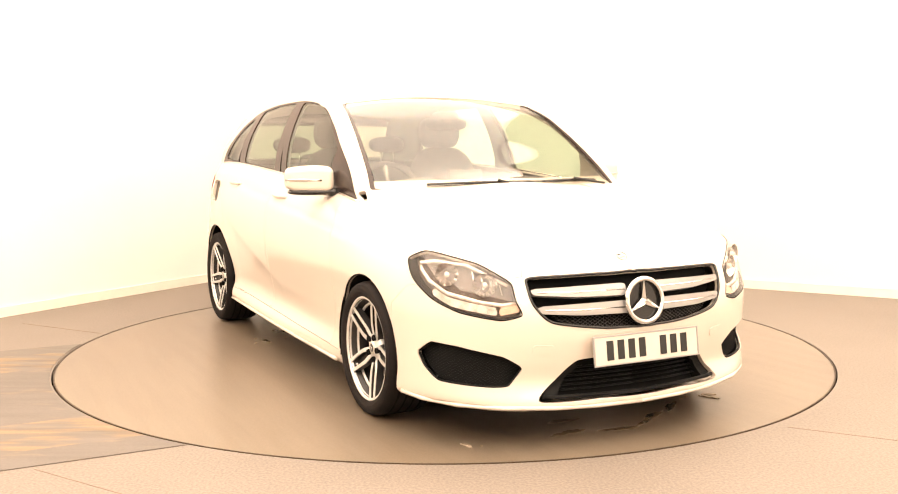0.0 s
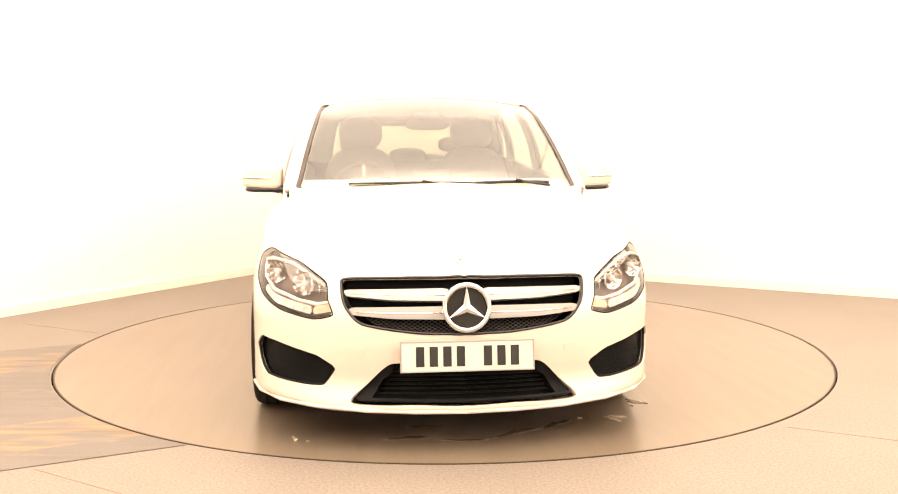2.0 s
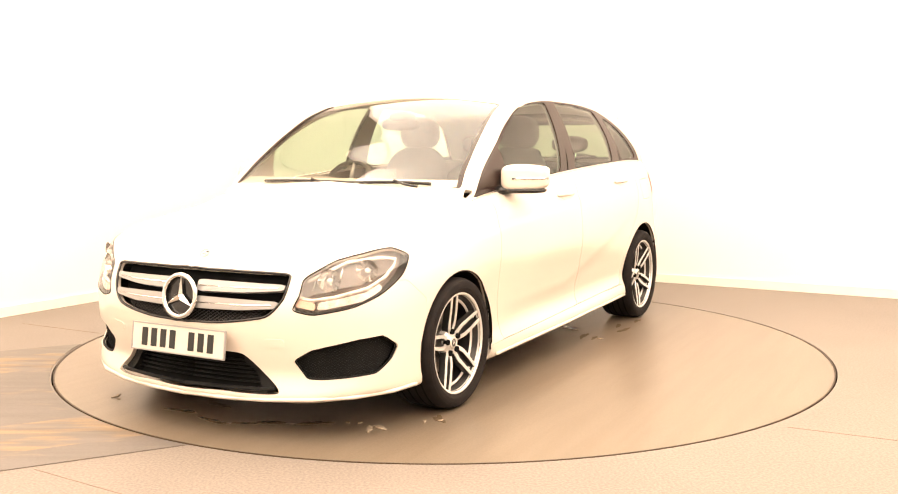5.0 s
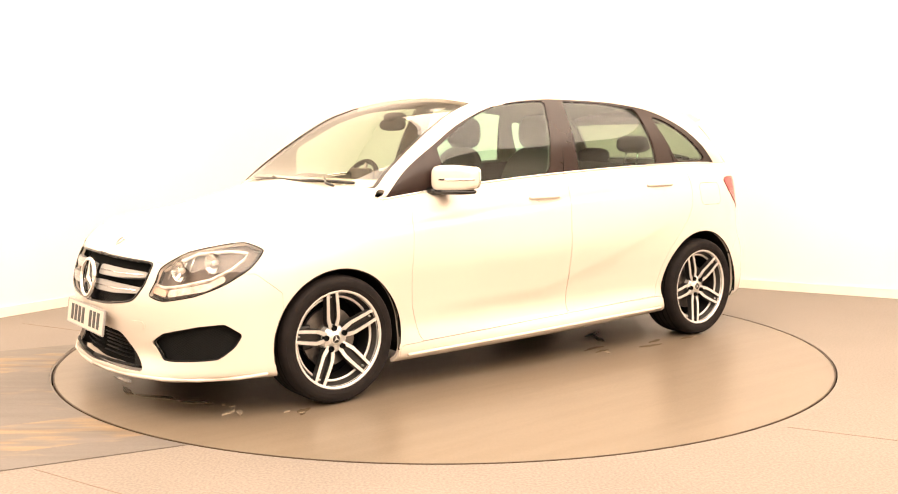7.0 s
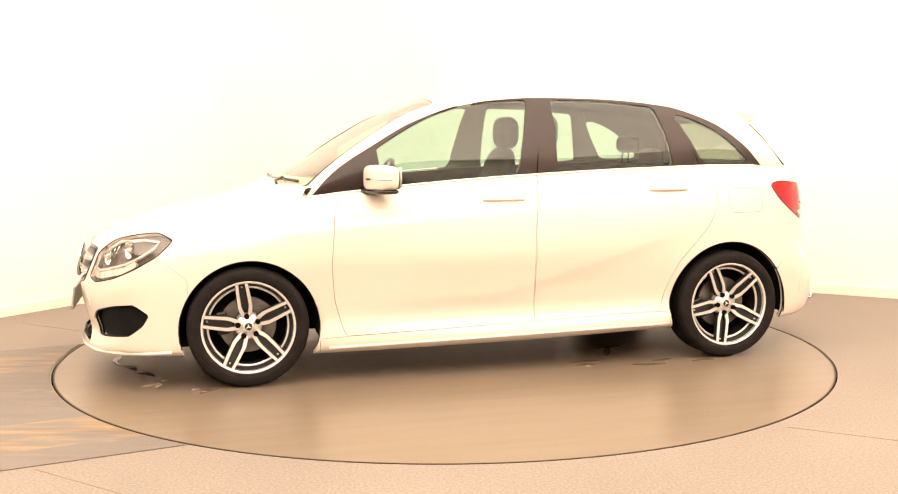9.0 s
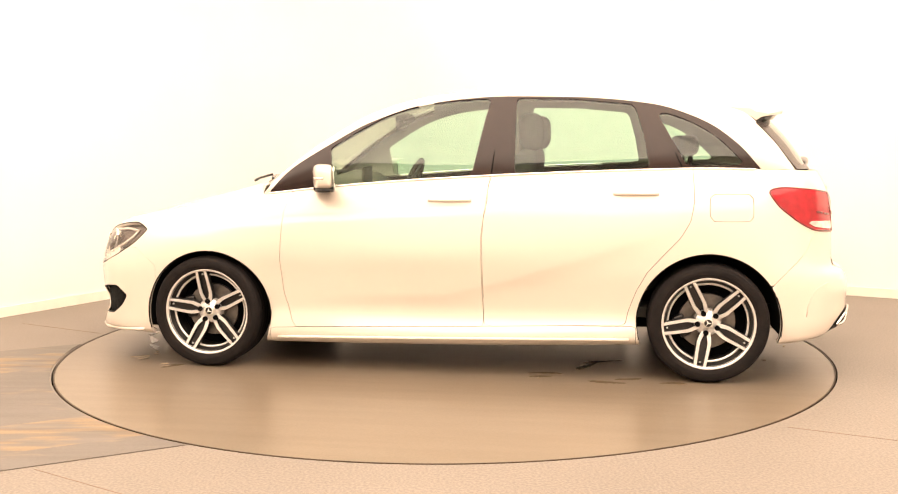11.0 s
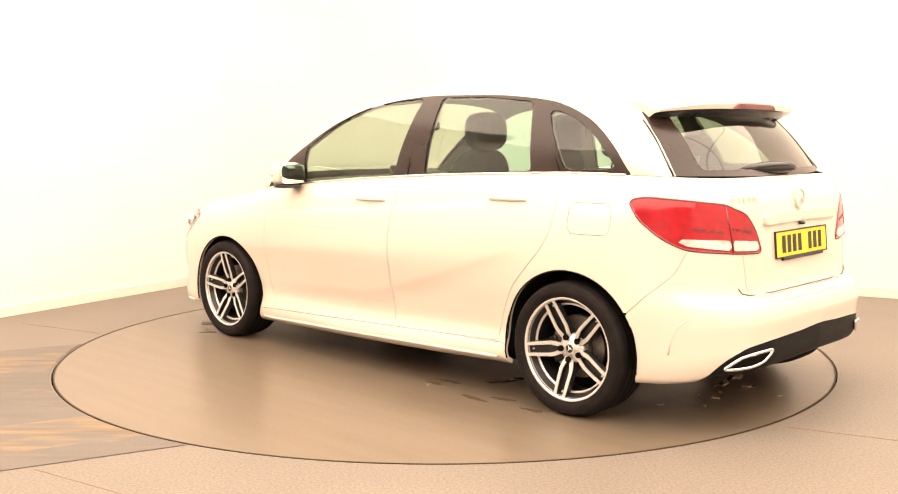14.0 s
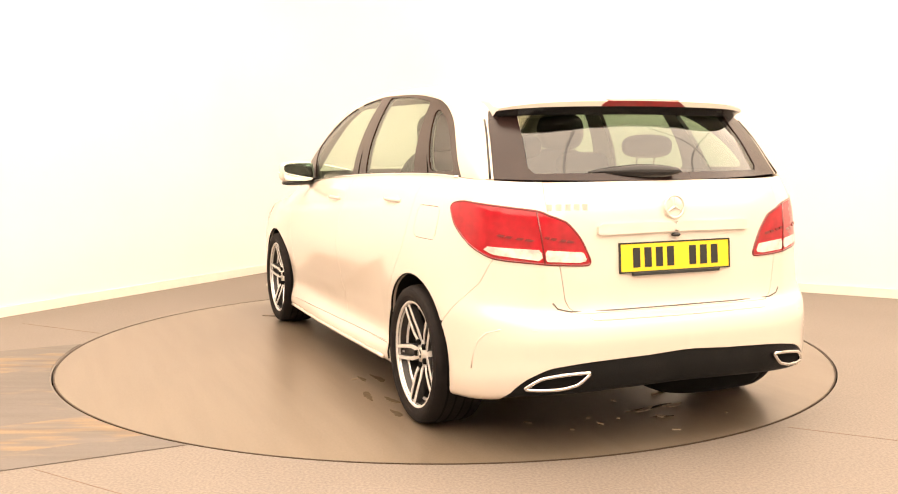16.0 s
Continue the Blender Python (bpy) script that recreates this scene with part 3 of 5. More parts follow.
def lower_body(car):
    s = np.unique(np.concatenate([np.linspace(0, at_x(1.6), 95), np.linspace(at_x(1.6), at_x(-1.6), 165), np.linspace(at_x(-1.6), S_END, 80)]))
    v = np.linspace(0, 1, 61)
    A, V = np.meshgrid(s, v, indexing="ij")
    P = shell(A, V)
    sh = Sheet(A, P[:, :, 2].copy(), P)
    B = P[:, :, 2]

    def poly(points):
        q = loop(points)
        return lambda a, b: sdf(q, a, b)

    def arch(cx, cz, r):
        return lambda a, b: np.hypot(np.interp(a, _fine, _fx) - cx, b - cz) - r

    def straight(points):
        q = np.array(points, float)
        return lambda a, b: sdf(q, a, b)

    sh.cut("hole", arch(1.335, 0.294, 0.350))
    sh.cut("hole", arch(-1.350, 0.303, 0.362))
    fy, ry = front_y, rear_y
    sh.cut("headlight", poly(HEADLAMP))
    sh.cut("hole", poly(GRILLE))
    sh.cut("hole", poly(INTAKE))
    sh.cut("hole", poly(SIDE_INTAKE))
    sh.cut("tail_light", poly(TAIL_LAMP))
    sh.cut("diffuser", poly([(S_END + 0.12, 0.403), (ry(0.2), 0.401), (ry(0.3), 0.398), (ry(0.45), 0.39), (ry(0.59), 0.369), (ry(0.665), 0.327), (ry(0.72), 0.265), (ry(0.74), 0.2), (S_END + 0.12, 0.2)]))
    # doors
    sh.cut("front_door", straight([(at_x(x), z) for x, z in ((0.80, 1.2), (0.90, 0.86), (0.92, 0.60), (0.905, 0.42), (0.86, 0.26), (0.84, 0.235), (-0.19, 0.262), (-0.182, 0.5), (-0.18, 0.75), (-0.205, 0.95), (-0.235, 1.2))]))
    sh.cut("rear_door", straight([(at_x(x), z) for x, z in ((-0.239, 1.2), (-0.209, 0.95), (-0.184, 0.75), (-0.186, 0.5), (-0.194, 0.262), (-0.93, 0.288), (-0.945, 0.36), (-0.985, 0.47), (-1.04, 0.57), (-1.13, 0.67), (-1.20, 0.745), (-1.25, 0.83), (-1.268, 0.93), (-1.26, 1.2))]))
    sh.cut("fuel_flap", poly([(at_x(-1.345), 0.955), (at_x(-1.36), 0.968), (at_x(-1.54), 0.968), (at_x(-1.56), 0.955), (at_x(-1.56), 0.845), (at_x(-1.545), 0.832), (at_x(-1.365), 0.832), (at_x(-1.345), 0.845)]))
    sh.cut("sill", straight([(at_x(0.985), 0.1), (at_x(0.985), 0.229), (at_x(0.0), 0.257), (at_x(-0.985), 0.285), (at_x(-0.985), 0.1)]))
    sh.cut("front_bumper", straight([(-0.1, 0.0), (-0.1, 0.9), (fy(0.52), 0.9), (fy(0.52), 0.70), (at_x(1.9), 0.66), (at_x(1.76), 0.655), (at_x(1.64), 0.56), (at_x(1.62), 0.0)]))
    sh.cut("tailgate", straight([(S_END + 0.1, 0.568), (ry(0.47), 0.568), (ry(0.52), 0.60), (ry(0.545), 0.75), (ry(0.60), 0.97), (ry(0.655), 1.12), (S_END + 0.1, 1.2)]))
    sh.cut("rear_bumper", straight([(at_x(-1.62), 0.0), (at_x(-1.655), 0.50), (at_x(-1.74), 0.585), (at_x(-1.85), 0.68), (at_x(-1.90), 0.78), (ry(0.45), 0.755), (ry(0.45), 0.60), (S_END + 0.1, 0.62), (S_END + 0.1, 0.0)]))
    sh.cut("front_wing", straight([(0.5, 0.0), (0.5, 1.2), (at_x(0.8), 1.2), (at_x(0.8), 0.0)]))
    sh.cut("rear_wing", straight([(at_x(0.82), 0.0), (at_x(0.82), 1.3), (S_END + 0.1, 1.3), (S_END + 0.1, 0.0)]))
    P, tris, name = sh.triangles()
    P[:, 1] = np.where(P[:, 1] < 1e-5, 0, P[:, 1])
    c = P[tris].mean(1)
    fn = np.cross(P[tris[:, 1]] - P[tris[:, 0]], P[tris[:, 2]] - P[tris[:, 0]])
    if (fn[:, 1] * (np.abs(c[:, 0]) < 1)).sum() < 0:
        tris = tris[:, ::-1]
    N = vertex_normals(P, tris)
    N[P[:, 1] == 0, 1] = 0
    made = {}
    spans = {"front_bumper": M_PAINT, "tailgate": M_PAINT, "rear_bumper": M_PAINT, "diffuser": M_PLASTIC}
    for nm in ("front_bumper", "front_wing", "front_door", "rear_door", "rear_wing", "sill", "fuel_flap", "tailgate", "rear_bumper", "diffuser"):
        sel = tris[name == nm]
        if not len(sel):
            continue
        V, F = panel(P, sel, gap={"front_bumper": 0.0008, "front_wing": 0.0008, "rear_bumper": 0.0011, "rear_wing": 0.0011}.get(nm, 0.0019), sink=0.006 if nm == "diffuser" else 0.0, normals=N, depth=0.02)
        if nm in spans:
            V, F = both_sides(V, F)
            made[nm] = finish(mesh_ob(nm, V, F, spans[nm], car, label="black textured lower rear insert" if nm == "diffuser" else ""))
        else:
            made[nm] = finish(mesh_ob(nm, V, F, M_PAINT, car))
            if nm != "fuel_flap":
                made[nm + "_r"] = finish(mesh_ob(nm, *mirrored(V, F), M_PAINT, car))
    for nm in ("headlight", "tail_light"):
        sel = tris[name == nm]
        V, F = panel(P, sel, gap=0.003, normals=N, depth=0.0)
        made[nm] = (V, F, P, sel, N)
    # inner skin behind the shut lines and openings, its dark tone standing in for gap shade
    keep = tris[(name != "hole") & (name != "headlight")]
    V, F = panel(P - N * 0.022, keep, gap=0.0, depth=0.0, normals=N)
    V, F = both_sides(V, F)
    mesh_ob("inner_skin", V, F, M_SKIN, car)
    return made


def bonnet(car):
    """Bonnet between the wings' upper edges and the nose."""
    s = np.linspace(0, at_x(1.02), 70)
    E = shell(s, np.ones_like(s))
    q = np.linspace(0, 1, 25)
    # middle line of the bonnet
    cx = pchip([0, front_y(0.5), at_x(1.89), at_x(1.35), at_x(1.02)], [2.10, 1.99, 1.80, 1.42, 1.17], s)
    cz = pchip([1.10, 1.17, 1.31, 1.66, 1.9, 2.02, 2.10], [1.05, 1.035, 0.985, 0.878, 0.805, 0.765, 0.73], cx)
    C = np.stack([cx, 0 * cx, cz], 1)
    G = np.zeros((len(s), len(q), 3))
    for j, t in enumerate(q):
        lin = E * (1 - t) + C * t
        lin[:, 2] = E[:, 2] + (C[:, 2] - E[:, 2]) * (1 - (1 - t) ** 2.4)
        # faint ridge lines from the screen to the grille
        lin[:, 2] += 0.006 * np.exp(-((t - 0.42) / 0.08) ** 2) * np.clip(E[:, 1] / 0.5, 0, 1)
        G[:, j] = lin
    V, F = grid_faces(G)
    finish_two(car, "bonnet", V, F, M_PAINT, up=True)


def grid_faces(G):
    n, m = G.shape[:2]
    F = [(i * m + j, (i + 1) * m + j, (i + 1) * m + j + 1, i * m + j + 1) for i in range(n - 1) for j in range(m - 1)]
    return G.reshape(-1, 3), F


def finish_two(car, name, V, F, mat, up=False, label=""):
    V, F = both_sides(np.asarray(V), F)
    ob = mesh_ob(name, V, F, mat, car, label=label)
    bm = bmesh.new()
    bm.from_mesh(ob.data)
    bmesh.ops.remove_doubles(bm, verts=bm.verts, dist=0.0003)
    bmesh.ops.recalc_face_normals(bm, faces=bm.faces)
    if up and sum(f.normal.z * f.calc_area() for f in bm.faces) < 0:
        bmesh.ops.reverse_faces(bm, faces=bm.faces)
    bm.to_mesh(ob.data)
    bm.free()
    ob.data.shade_smooth()
    ob.data.set_sharp_from_angle(angle=radians(40))
    return ob


# greenhouse: base line on the body's upper edge, roof rail, middle line
GP = [0.0, 0.08, 0.2, 0.3, 0.42, 0.55, 0.68, 0.78, 0.86, 0.93, 1.0]
BASE_X = [1.04, 0.90, 0.62, 0.40, 0.10, -0.30, -0.80, -1.20, -1.56, -1.72, -1.80]
RAIL = {
    "x": [1.00, 0.87, 0.63, 0.42, 0.12, -0.30, -0.80, -1.15, -1.49, -1.65, -1.78],
    "y": [0.77, 0.745, 0.695, 0.655, 0.615, 0.60, 0.60, 0.605, 0.624, 0.670, 0.715],
    "z": [1.0, 1.125, 1.295, 1.405, 1.48, 1.508, 1.50, 1.465, 1.40, 1.265, 1.090],
}
MID_X = [1.17, 1.02, 0.74, 0.52, 0.20, -0.28, -0.80, -1.20, -1.60, -1.80, -1.955]
MID_Z = [1.035, 1.085, 1.255, 1.385, 1.505, 1.557, 1.55, 1.52, 1.45, 1.29, 1.080]


def greenhouse(car):
    p = np.unique(np.concatenate([np.linspace(0, 1, 181)]))
    bx = pchip(GP, BASE_X, p)
    sb = np.array([at_x(x) for x in bx])
    Bz = shell(sb, np.ones_like(sb))
    A = np.stack([pchip(GP, RAIL[k], p) for k in "xyz"], 1)
    C = np.stack([pchip(GP, MID_X, p), 0 * p, pchip(GP, MID_Z, p)], 1)
    q1 = np.linspace(0, 1, 26)
    q2 = np.linspace(0, 1, 40)[1:]
    G = np.zeros((len(p), 26 + 39, 3))
    out = np.zeros_like(A)
    out[:, 1] = 1
    for j, t in enumerate(q1):
        G[:, j] = Bz * (1 - t) + A * t + out * (0.035 * 4 * t * (1 - t)) * np.clip((A[:, 2] - Bz[:, 2]) / 0.3, 0, 1)[:, None]
    for j, t in enumerate(q2):
        lift = 1 - (1 - t) ** 2.2
        P = A.copy()
        P[:, 1] = A[:, 1] * (1 - t)
        P[:, 0] = A[:, 0] + (C[:, 0] - A[:, 0]) * lift
        P[:, 2] = A[:, 2] + (C[:, 2] - A[:, 2]) * lift
        G[:, 26 + j] = P
    # soften the rail
    for _ in range(3):
        k = slice(23, 30)
        G[:, k] = 0.25 * G[:, 22:29] + 0.5 * G[:, k] + 0.25 * G[:, 24:31]
    U = G[:, :, 0].copy()
    W = G[:, :, 2].copy()
    Q = np.broadcast_to(np.arange(65)[None, :], U.shape)
    side = Q <= 25
    sh = Sheet(U, W, G)
    far = 9.0

    def on_side(points, smooth=True):
        q = loop(points, 8) if smooth else np.array(points, float)
        def f(a, b):
            d = sdf(q, a, b)
            return np.where(side, d, np.maximum(np.abs(d), 0.05))
        return f

    def on_top(g):
        def f(a, b):
            return np.where(~side, g(sh.P[:, :, 0], sh.P[:, :, 1], sh.P[:, :, 2]), 0.05)
        return f

    glass_r = [(-0.345, 1.072), (-0.345, 1.467), (-0.65, 1.461), (-0.965, 1.430), (-1.01, 1.28), (-1.045, 1.10)]
    def arc(points, n=40):
        q = np.array(points)
        t = np.concatenate([[0], np.cumsum(np.hypot(*np.diff(q, axis=0).T))])
        k = np.linspace(0, t[-1], n)
        return list(zip(pchip(t, q[:, 0], k), pchip(t, q[:, 1], k)))
    surround = arc([(1.06, 0.90), (0.885, 1.085), (0.67, 1.222), (0.46, 1.337), (0.17, 1.435), (-0.08, 1.468), (-0.27, 1.478), (-0.63, 1.472), (-1.04, 1.435), (-1.315, 1.345), (-1.49, 1.22), (-1.60, 1.095)], 70) + [(-1.60, 0.9)]
    glass_f = [(0.635, 1.003)] + arc([(0.66, 1.203), (0.50, 1.300), (0.33, 1.383), (0.12, 1.440), (-0.08, 1.461), (-0.208, 1.466)]) + [(-0.185, 1.38), (-0.125, 1.10), (-0.112, 1.062)]
    glass_q = [(-1.235, 1.108), (-1.09, 1.37)] + arc([(-1.105, 1.388), (-1.17, 1.37), (-1.29, 1.318), (-1.40, 1.243), (-1.525, 1.115)], 24)
    sh.cut("glass_front", on_side(glass_f, False))
    sh.cut("glass_rear", on_side(glass_r, False))
    sh.cut("glass_quarter", on_side(glass_q, False))
    sh.cut("surround", on_side(surround, False))
    # screens: bounded across the car by the pillars, along it by their upper edges
    sh.cut("windscreen", on_top(lambda x, y, z: np.maximum(np.abs(y) - np.interp(-x, [-1.2, -0.95, -0.3, 0], [0.74, 0.675, 0.57, 0.555]), np.maximum(0.265 + 0.05 * (y / 0.6) ** 2 - x, 1.010 - z))))
    sh.cut("screen_frit", on_top(lambda x, y, z: np.maximum(np.abs(y) - np.interp(-x, [-1.2, -0.95, -0.3, 0], [0.765, 0.70, 0.59, 0.575]), np.maximum(0.266 + 0.05 * (y / 0.6) ** 2 - x, 1.008 - z))))
    sh.cut("rear_screen", on_top(lambda x, y, z: np.maximum(np.maximum(x + 1.56, 1.112 - z), np.abs(y) - np.interp(-x, [1.5, 1.62, 1.80, 2.0], [0.50, 0.52, 0.56, 0.59]))))
    sh.cut("screen_border", on_top(lambda x, y, z: np.maximum(x + 1.555 + 0.02 * (1 - (y / 0.65) ** 2), np.abs(y) - np.interp(-x, [1.5, 1.62, 1.80, 2.0], [0.66, 0.72, 0.76, 0.78]))))
    P, tris, name = sh.triangles()
    P[:, 1] = np.where(P[:, 1] < 1e-5, 0, P[:, 1])
    fn = np.cross(P[tris[:, 1]] - P[tris[:, 0]], P[tris[:, 2]] - P[tris[:, 0]])
    if fn[:, 2].sum() < 0:
        tris = tris[:, ::-1]
    N = vertex_normals(P, tris)
    N[P[:, 1] == 0, 1] = 0
    mats = {"glass_front": M_GLASS, "glass_rear": M_GLASS, "glass_quarter": M_GLASS, "surround": M_PILLAR, "screen_border": M_PILLAR, "screen_frit": M_PILLAR, "windscreen": M_SCREEN, "rear_screen": M_REARGLASS, "": M_PAINT}
    names = {"screen_frit": "windscreen_border", "screen_border": "rear_screen_border", "glass_front": "window_pane", "glass_rear": "window_pane", "glass_quarter": "window_pane", "surround": "window_surround", "": "roof"}
    for nm, mat in mats.items():
        sel = tris[name == nm]
        if not len(sel):
            continue
        glassy = "glass" in nm or nm in ("windscreen", "rear_screen")
        V, F = panel(P, sel, gap=0.0012, depth=0.0 if glassy else 0.02, sink=0.004 if glassy else 0.0, normals=N)
        if nm in ("windscreen", "rear_screen", "screen_border", ""):
            V, F = both_sides(V, F)
            obs = [finish(mesh_ob(names.get(nm, nm), V, F, mat, car))]
        else:
            obs = [finish(mesh_ob(names[nm], V, F, mat, car)), finish(mesh_ob(names[nm], *mirrored(V, F), mat, car))]
        if glassy:
            for o in obs:
                o.visible_shadow = False
    # pale lining inside the roof and pillars
    keep = tris[(name == "") | (name == "surround") | (name == "screen_border") | (name == "screen_frit")]
    V, F = panel(P - N * 0.024, keep, gap=0.0, depth=0.0, normals=N)
    V, F = both_sides(V, F)
    mesh_ob("headlining", V, F, M_LINING, car, label="pale fabric roof lining")
    return P, tris, name, N


# ---- details of the car ----
def on_shell(s, z, out=0.0):
    """Points on the lower body at outline length s and height z."""
    s, z = np.broadcast_arrays(np.asarray(s, float), np.asarray(z, float))
    v = np.linspace(0, 1, 121)
    flat_s, flat_z = s.ravel(), z.ravel()
    us, inv = np.unique(flat_s, return_inverse=True)
    Z = shell(us[:, None], v[None, :])[:, :, 2]
    vv = np.array([np.interp(q, Z[k], v) for q, k in zip(flat_z, inv)])
    return shell(flat_s, vv, out).reshape(*s.shape, 3)


def inlay(name, points, mat, parent, out=0.002, depth=0.012, n=44, smooth=True, span=False, both=True, label="", gap=0.0):
    """A piece of the body's surface inside a curve, lifted or sunk, with an edge of its own."""
    q = loop(points) if smooth else np.array(points, float)
    lo, hi = q.min(0) - 0.004, q.max(0) + 0.004
    lo[0], hi[0] = max(lo[0], 0.0), min(hi[0], S_END)
    m = max(8, int(n * (hi[1] - lo[1]) / max(hi[0] - lo[0], 0.01)))
    A, B = np.meshgrid(np.linspace(lo[0], hi[0], n), np.linspace(lo[1], hi[1], min(m, n)), indexing="ij")
    P = on_shell(A, B, out)
    sh = Sheet(A, B, P)
    sh.cut("in", lambda a, b: sdf(q, a, b))
    P, tris, nm = sh.triangles()
    tris = tris[nm == "in"]
    P[:, 1] = np.where(P[:, 1] < 1e-5, 0, P[:, 1])
    fn = np.cross(P[tris[:, 1]] - P[tris[:, 0]], P[tris[:, 2]] - P[tris[:, 0]])
    c = P[tris].mean(1)
    if (fn[:, 0] * np.sign(c[:, 0]) * (np.abs(c[:, 0]) > 1.7) + fn[:, 1]).sum() < 0:
        tris = tris[:, ::-1]
    N = vertex_normals(P, tris)
    N[P[:, 1] == 0, 1] = 0
    V, F = panel(P, tris, gap=gap, depth=depth, normals=N)
    if span:
        V, F = both_sides(V, F)
        return [finish(mesh_ob(name, V, F, mat, parent, label=label))]
    obs = [finish(mesh_ob(name, V, F, mat, parent if not isinstance(parent, list) else parent[0], label=label))]
    if both:
        obs.append(finish(mesh_ob(name, *mirrored(V, F), mat, parent if not isinstance(parent, list) else parent[-1], label=label)))
    return obs


def bead(name, line, out, radius, mat, parent, closed=True, both=True, sides=8, label=""):
    """A thin round bar along a curve on the body."""
    q = np.asarray(line, float)
    P = on_shell(np.clip(q[:, 0], 0, S_END), q[:, 1], out)
    vs, fs = tube(P, radius, sides, closed)
    vs = [tuple(v) for v in vs]
    obs = [mesh_ob(name, vs, fs, mat, parent if not isinstance(parent, list) else parent[0], label=label)]
    if both:
        obs.append(mesh_ob(name, *mirrored(vs, fs), mat, parent if not isinstance(parent, list) else parent[-1], label=label))
    return obs


def lattice(name, points, parent, out, spacing, radius, mat, both=True, slope=1.0):
    """Crossing fine bars inside a curve: the mesh of an air inlet."""
    q = loop(points)
    lo, hi = q.min(0), q.max(0)
    vs, fs = [], []
    for sg in (slope, -slope):
        c = lo[1] - abs(sg) * (hi[0] - lo[0])
        while c < hi[1] + abs(sg) * (hi[0] - lo[0]):
            a = np.linspace(lo[0], hi[0], 60)
            b = c + sg * (a - lo[0])
            d = sdf(q, a, b)
            run = []
            for k in range(61):
                if k < 60 and d[k] < 0:
                    run.append((max(a[k], 0), b[k]))
                else:
                    if len(run) > 1:
                        pts = np.array([run[0], run[len(run) // 2], run[-1]])
                        P = on_shell(pts[:, 0], pts[:, 1], out)
                        v, f = tube(P, radius, 4)
                        fs += [tuple(i + len(vs) for i in g) for g in f]
                        vs += [tuple(w) for w in v]
                    run = []
            c += spacing
    obs = [mesh_ob(name, vs, fs, mat, parent, smooth=False)]
    if both:
        obs.append(mesh_ob(name, *mirrored(vs, fs), mat, parent, smooth=False))
    return obs


def front_lamps(car):
    fy = front_y
    outline = HEADLAMP
    lamps = inlay("headlight", outline, M_LAMPCASE, car, out=-0.045, depth=0.0, label="clear headlamp with chrome reflectors")
    for sgn, lp in zip((1, -1), lamps):
        def put(nm, vf, mat, label=""):
            vs, fs = vf
            return mesh_ob(nm, *(mirrored(vs, fs) if sgn < 0 else (vs, fs)), mat, lp, label=label)
        q = loop(outline)
        wall = [tuple(p) for p in on_shell(q[:, 0], q[:, 1], -0.001)] + [tuple(p) for p in on_shell(q[:, 0], q[:, 1], -0.05)]
        k = len(q)
        put("bezel", (wall, [(i, (i + 1) % k, k + (i + 1) % k, k + i) for i in range(k)]), M_GREY)
        rim = tube(on_shell(q[:, 0], q[:, 1], -0.001), 0.0028, 6, True)
        put("seal", ([tuple(v) for v in rim[0]], rim[1]), M_PLASTIC, "thin black lamp seal")
        for a, z, r in ((fy(0.665), 0.668, 0.050), (at_x(1.945), 0.706, 0.048)):
            c = on_shell(a, z, -0.010)
            prof = [(r * (i / 5), -0.04 + 0.04 * (i / 5) ** 2) for i in range(6)]
            vs, fs = lathe(prof, 11)
            m = Matrix.Translation(Vector(c.tolist())) @ pose(0, 0, 0, 0, 0, -90 + 24)
            vs, fs = mirrored([tuple(m @ Vector(v)) for v in vs], fs) if sgn < 0 else ([tuple(m @ Vector(v)) for v in vs], fs)
            mesh_ob("reflector_bowl", vs, fs, M_REFLECTOR, lp, smooth=False, label="faceted chrome reflector")
            vs, fs = lathe([(0.0, 0.004), (0.008, 0.003), (0.012, -0.004), (0.012, -0.03)], 14)
            put("bulb", ([tuple(m @ Vector(v)) for v in vs], fs), M_CLEAR)
        # bright fins between the bowls
        for k in range(4):
            a0, a1 = fy(0.60 + 0.035 * k), fy(0.615 + 0.035 * k)
            P = on_shell(np.array([a0, a1]), np.array([0.625 + 0.012 * k, 0.690 + 0.014 * k]), -0.03)
            vs, fs = tube(P, 0.0045, 5)
            put("reflector_fin", ([tuple(v) for v in vs], fs), M_REFLECTOR)
        # light bar curving under the bowls and the indicator below it
        line = [(fy(0.535), 0.60), (fy(0.60), 0.588), (fy(0.68), 0.60), (at_x(1.95), 0.632), (at_x(1.86), 0.675), (at_x(1.80), 0.715), (at_x(1.78), 0.742), (at_x(1.86), 0.752), (fy(0.74), 0.742), (fy(0.66), 0.705), (fy(0.58), 0.662)]
        P = on_shell(np.array([a for a, b in line]), np.array([b for a, b in line]), -0.02)
        vs, fs = tube(P, 0.0085, 8)
        put("light_guide", ([tuple(v) for v in vs], fs), M_CLEAR, "white light guide")
    low = [(fy(0.53), 0.565), (fy(0.54), 0.593), (fy(0.61), 0.581), (fy(0.615), 0.548)]
    inlay("indicator", low, M_AMBER, lamps, out=-0.012, depth=0.02, n=16, smooth=False)
    low = [(fy(0.62), 0.548), (fy(0.618), 0.580), (fy(0.68), 0.592), (at_x(1.96), 0.618), (at_x(1.90), 0.65), (at_x(1.88), 0.63), (at_x(1.97), 0.583)]
    inlay("lower_reflector", low, M_CLEAR, lamps, out=-0.014, depth=0.02, n=24, smooth=False)
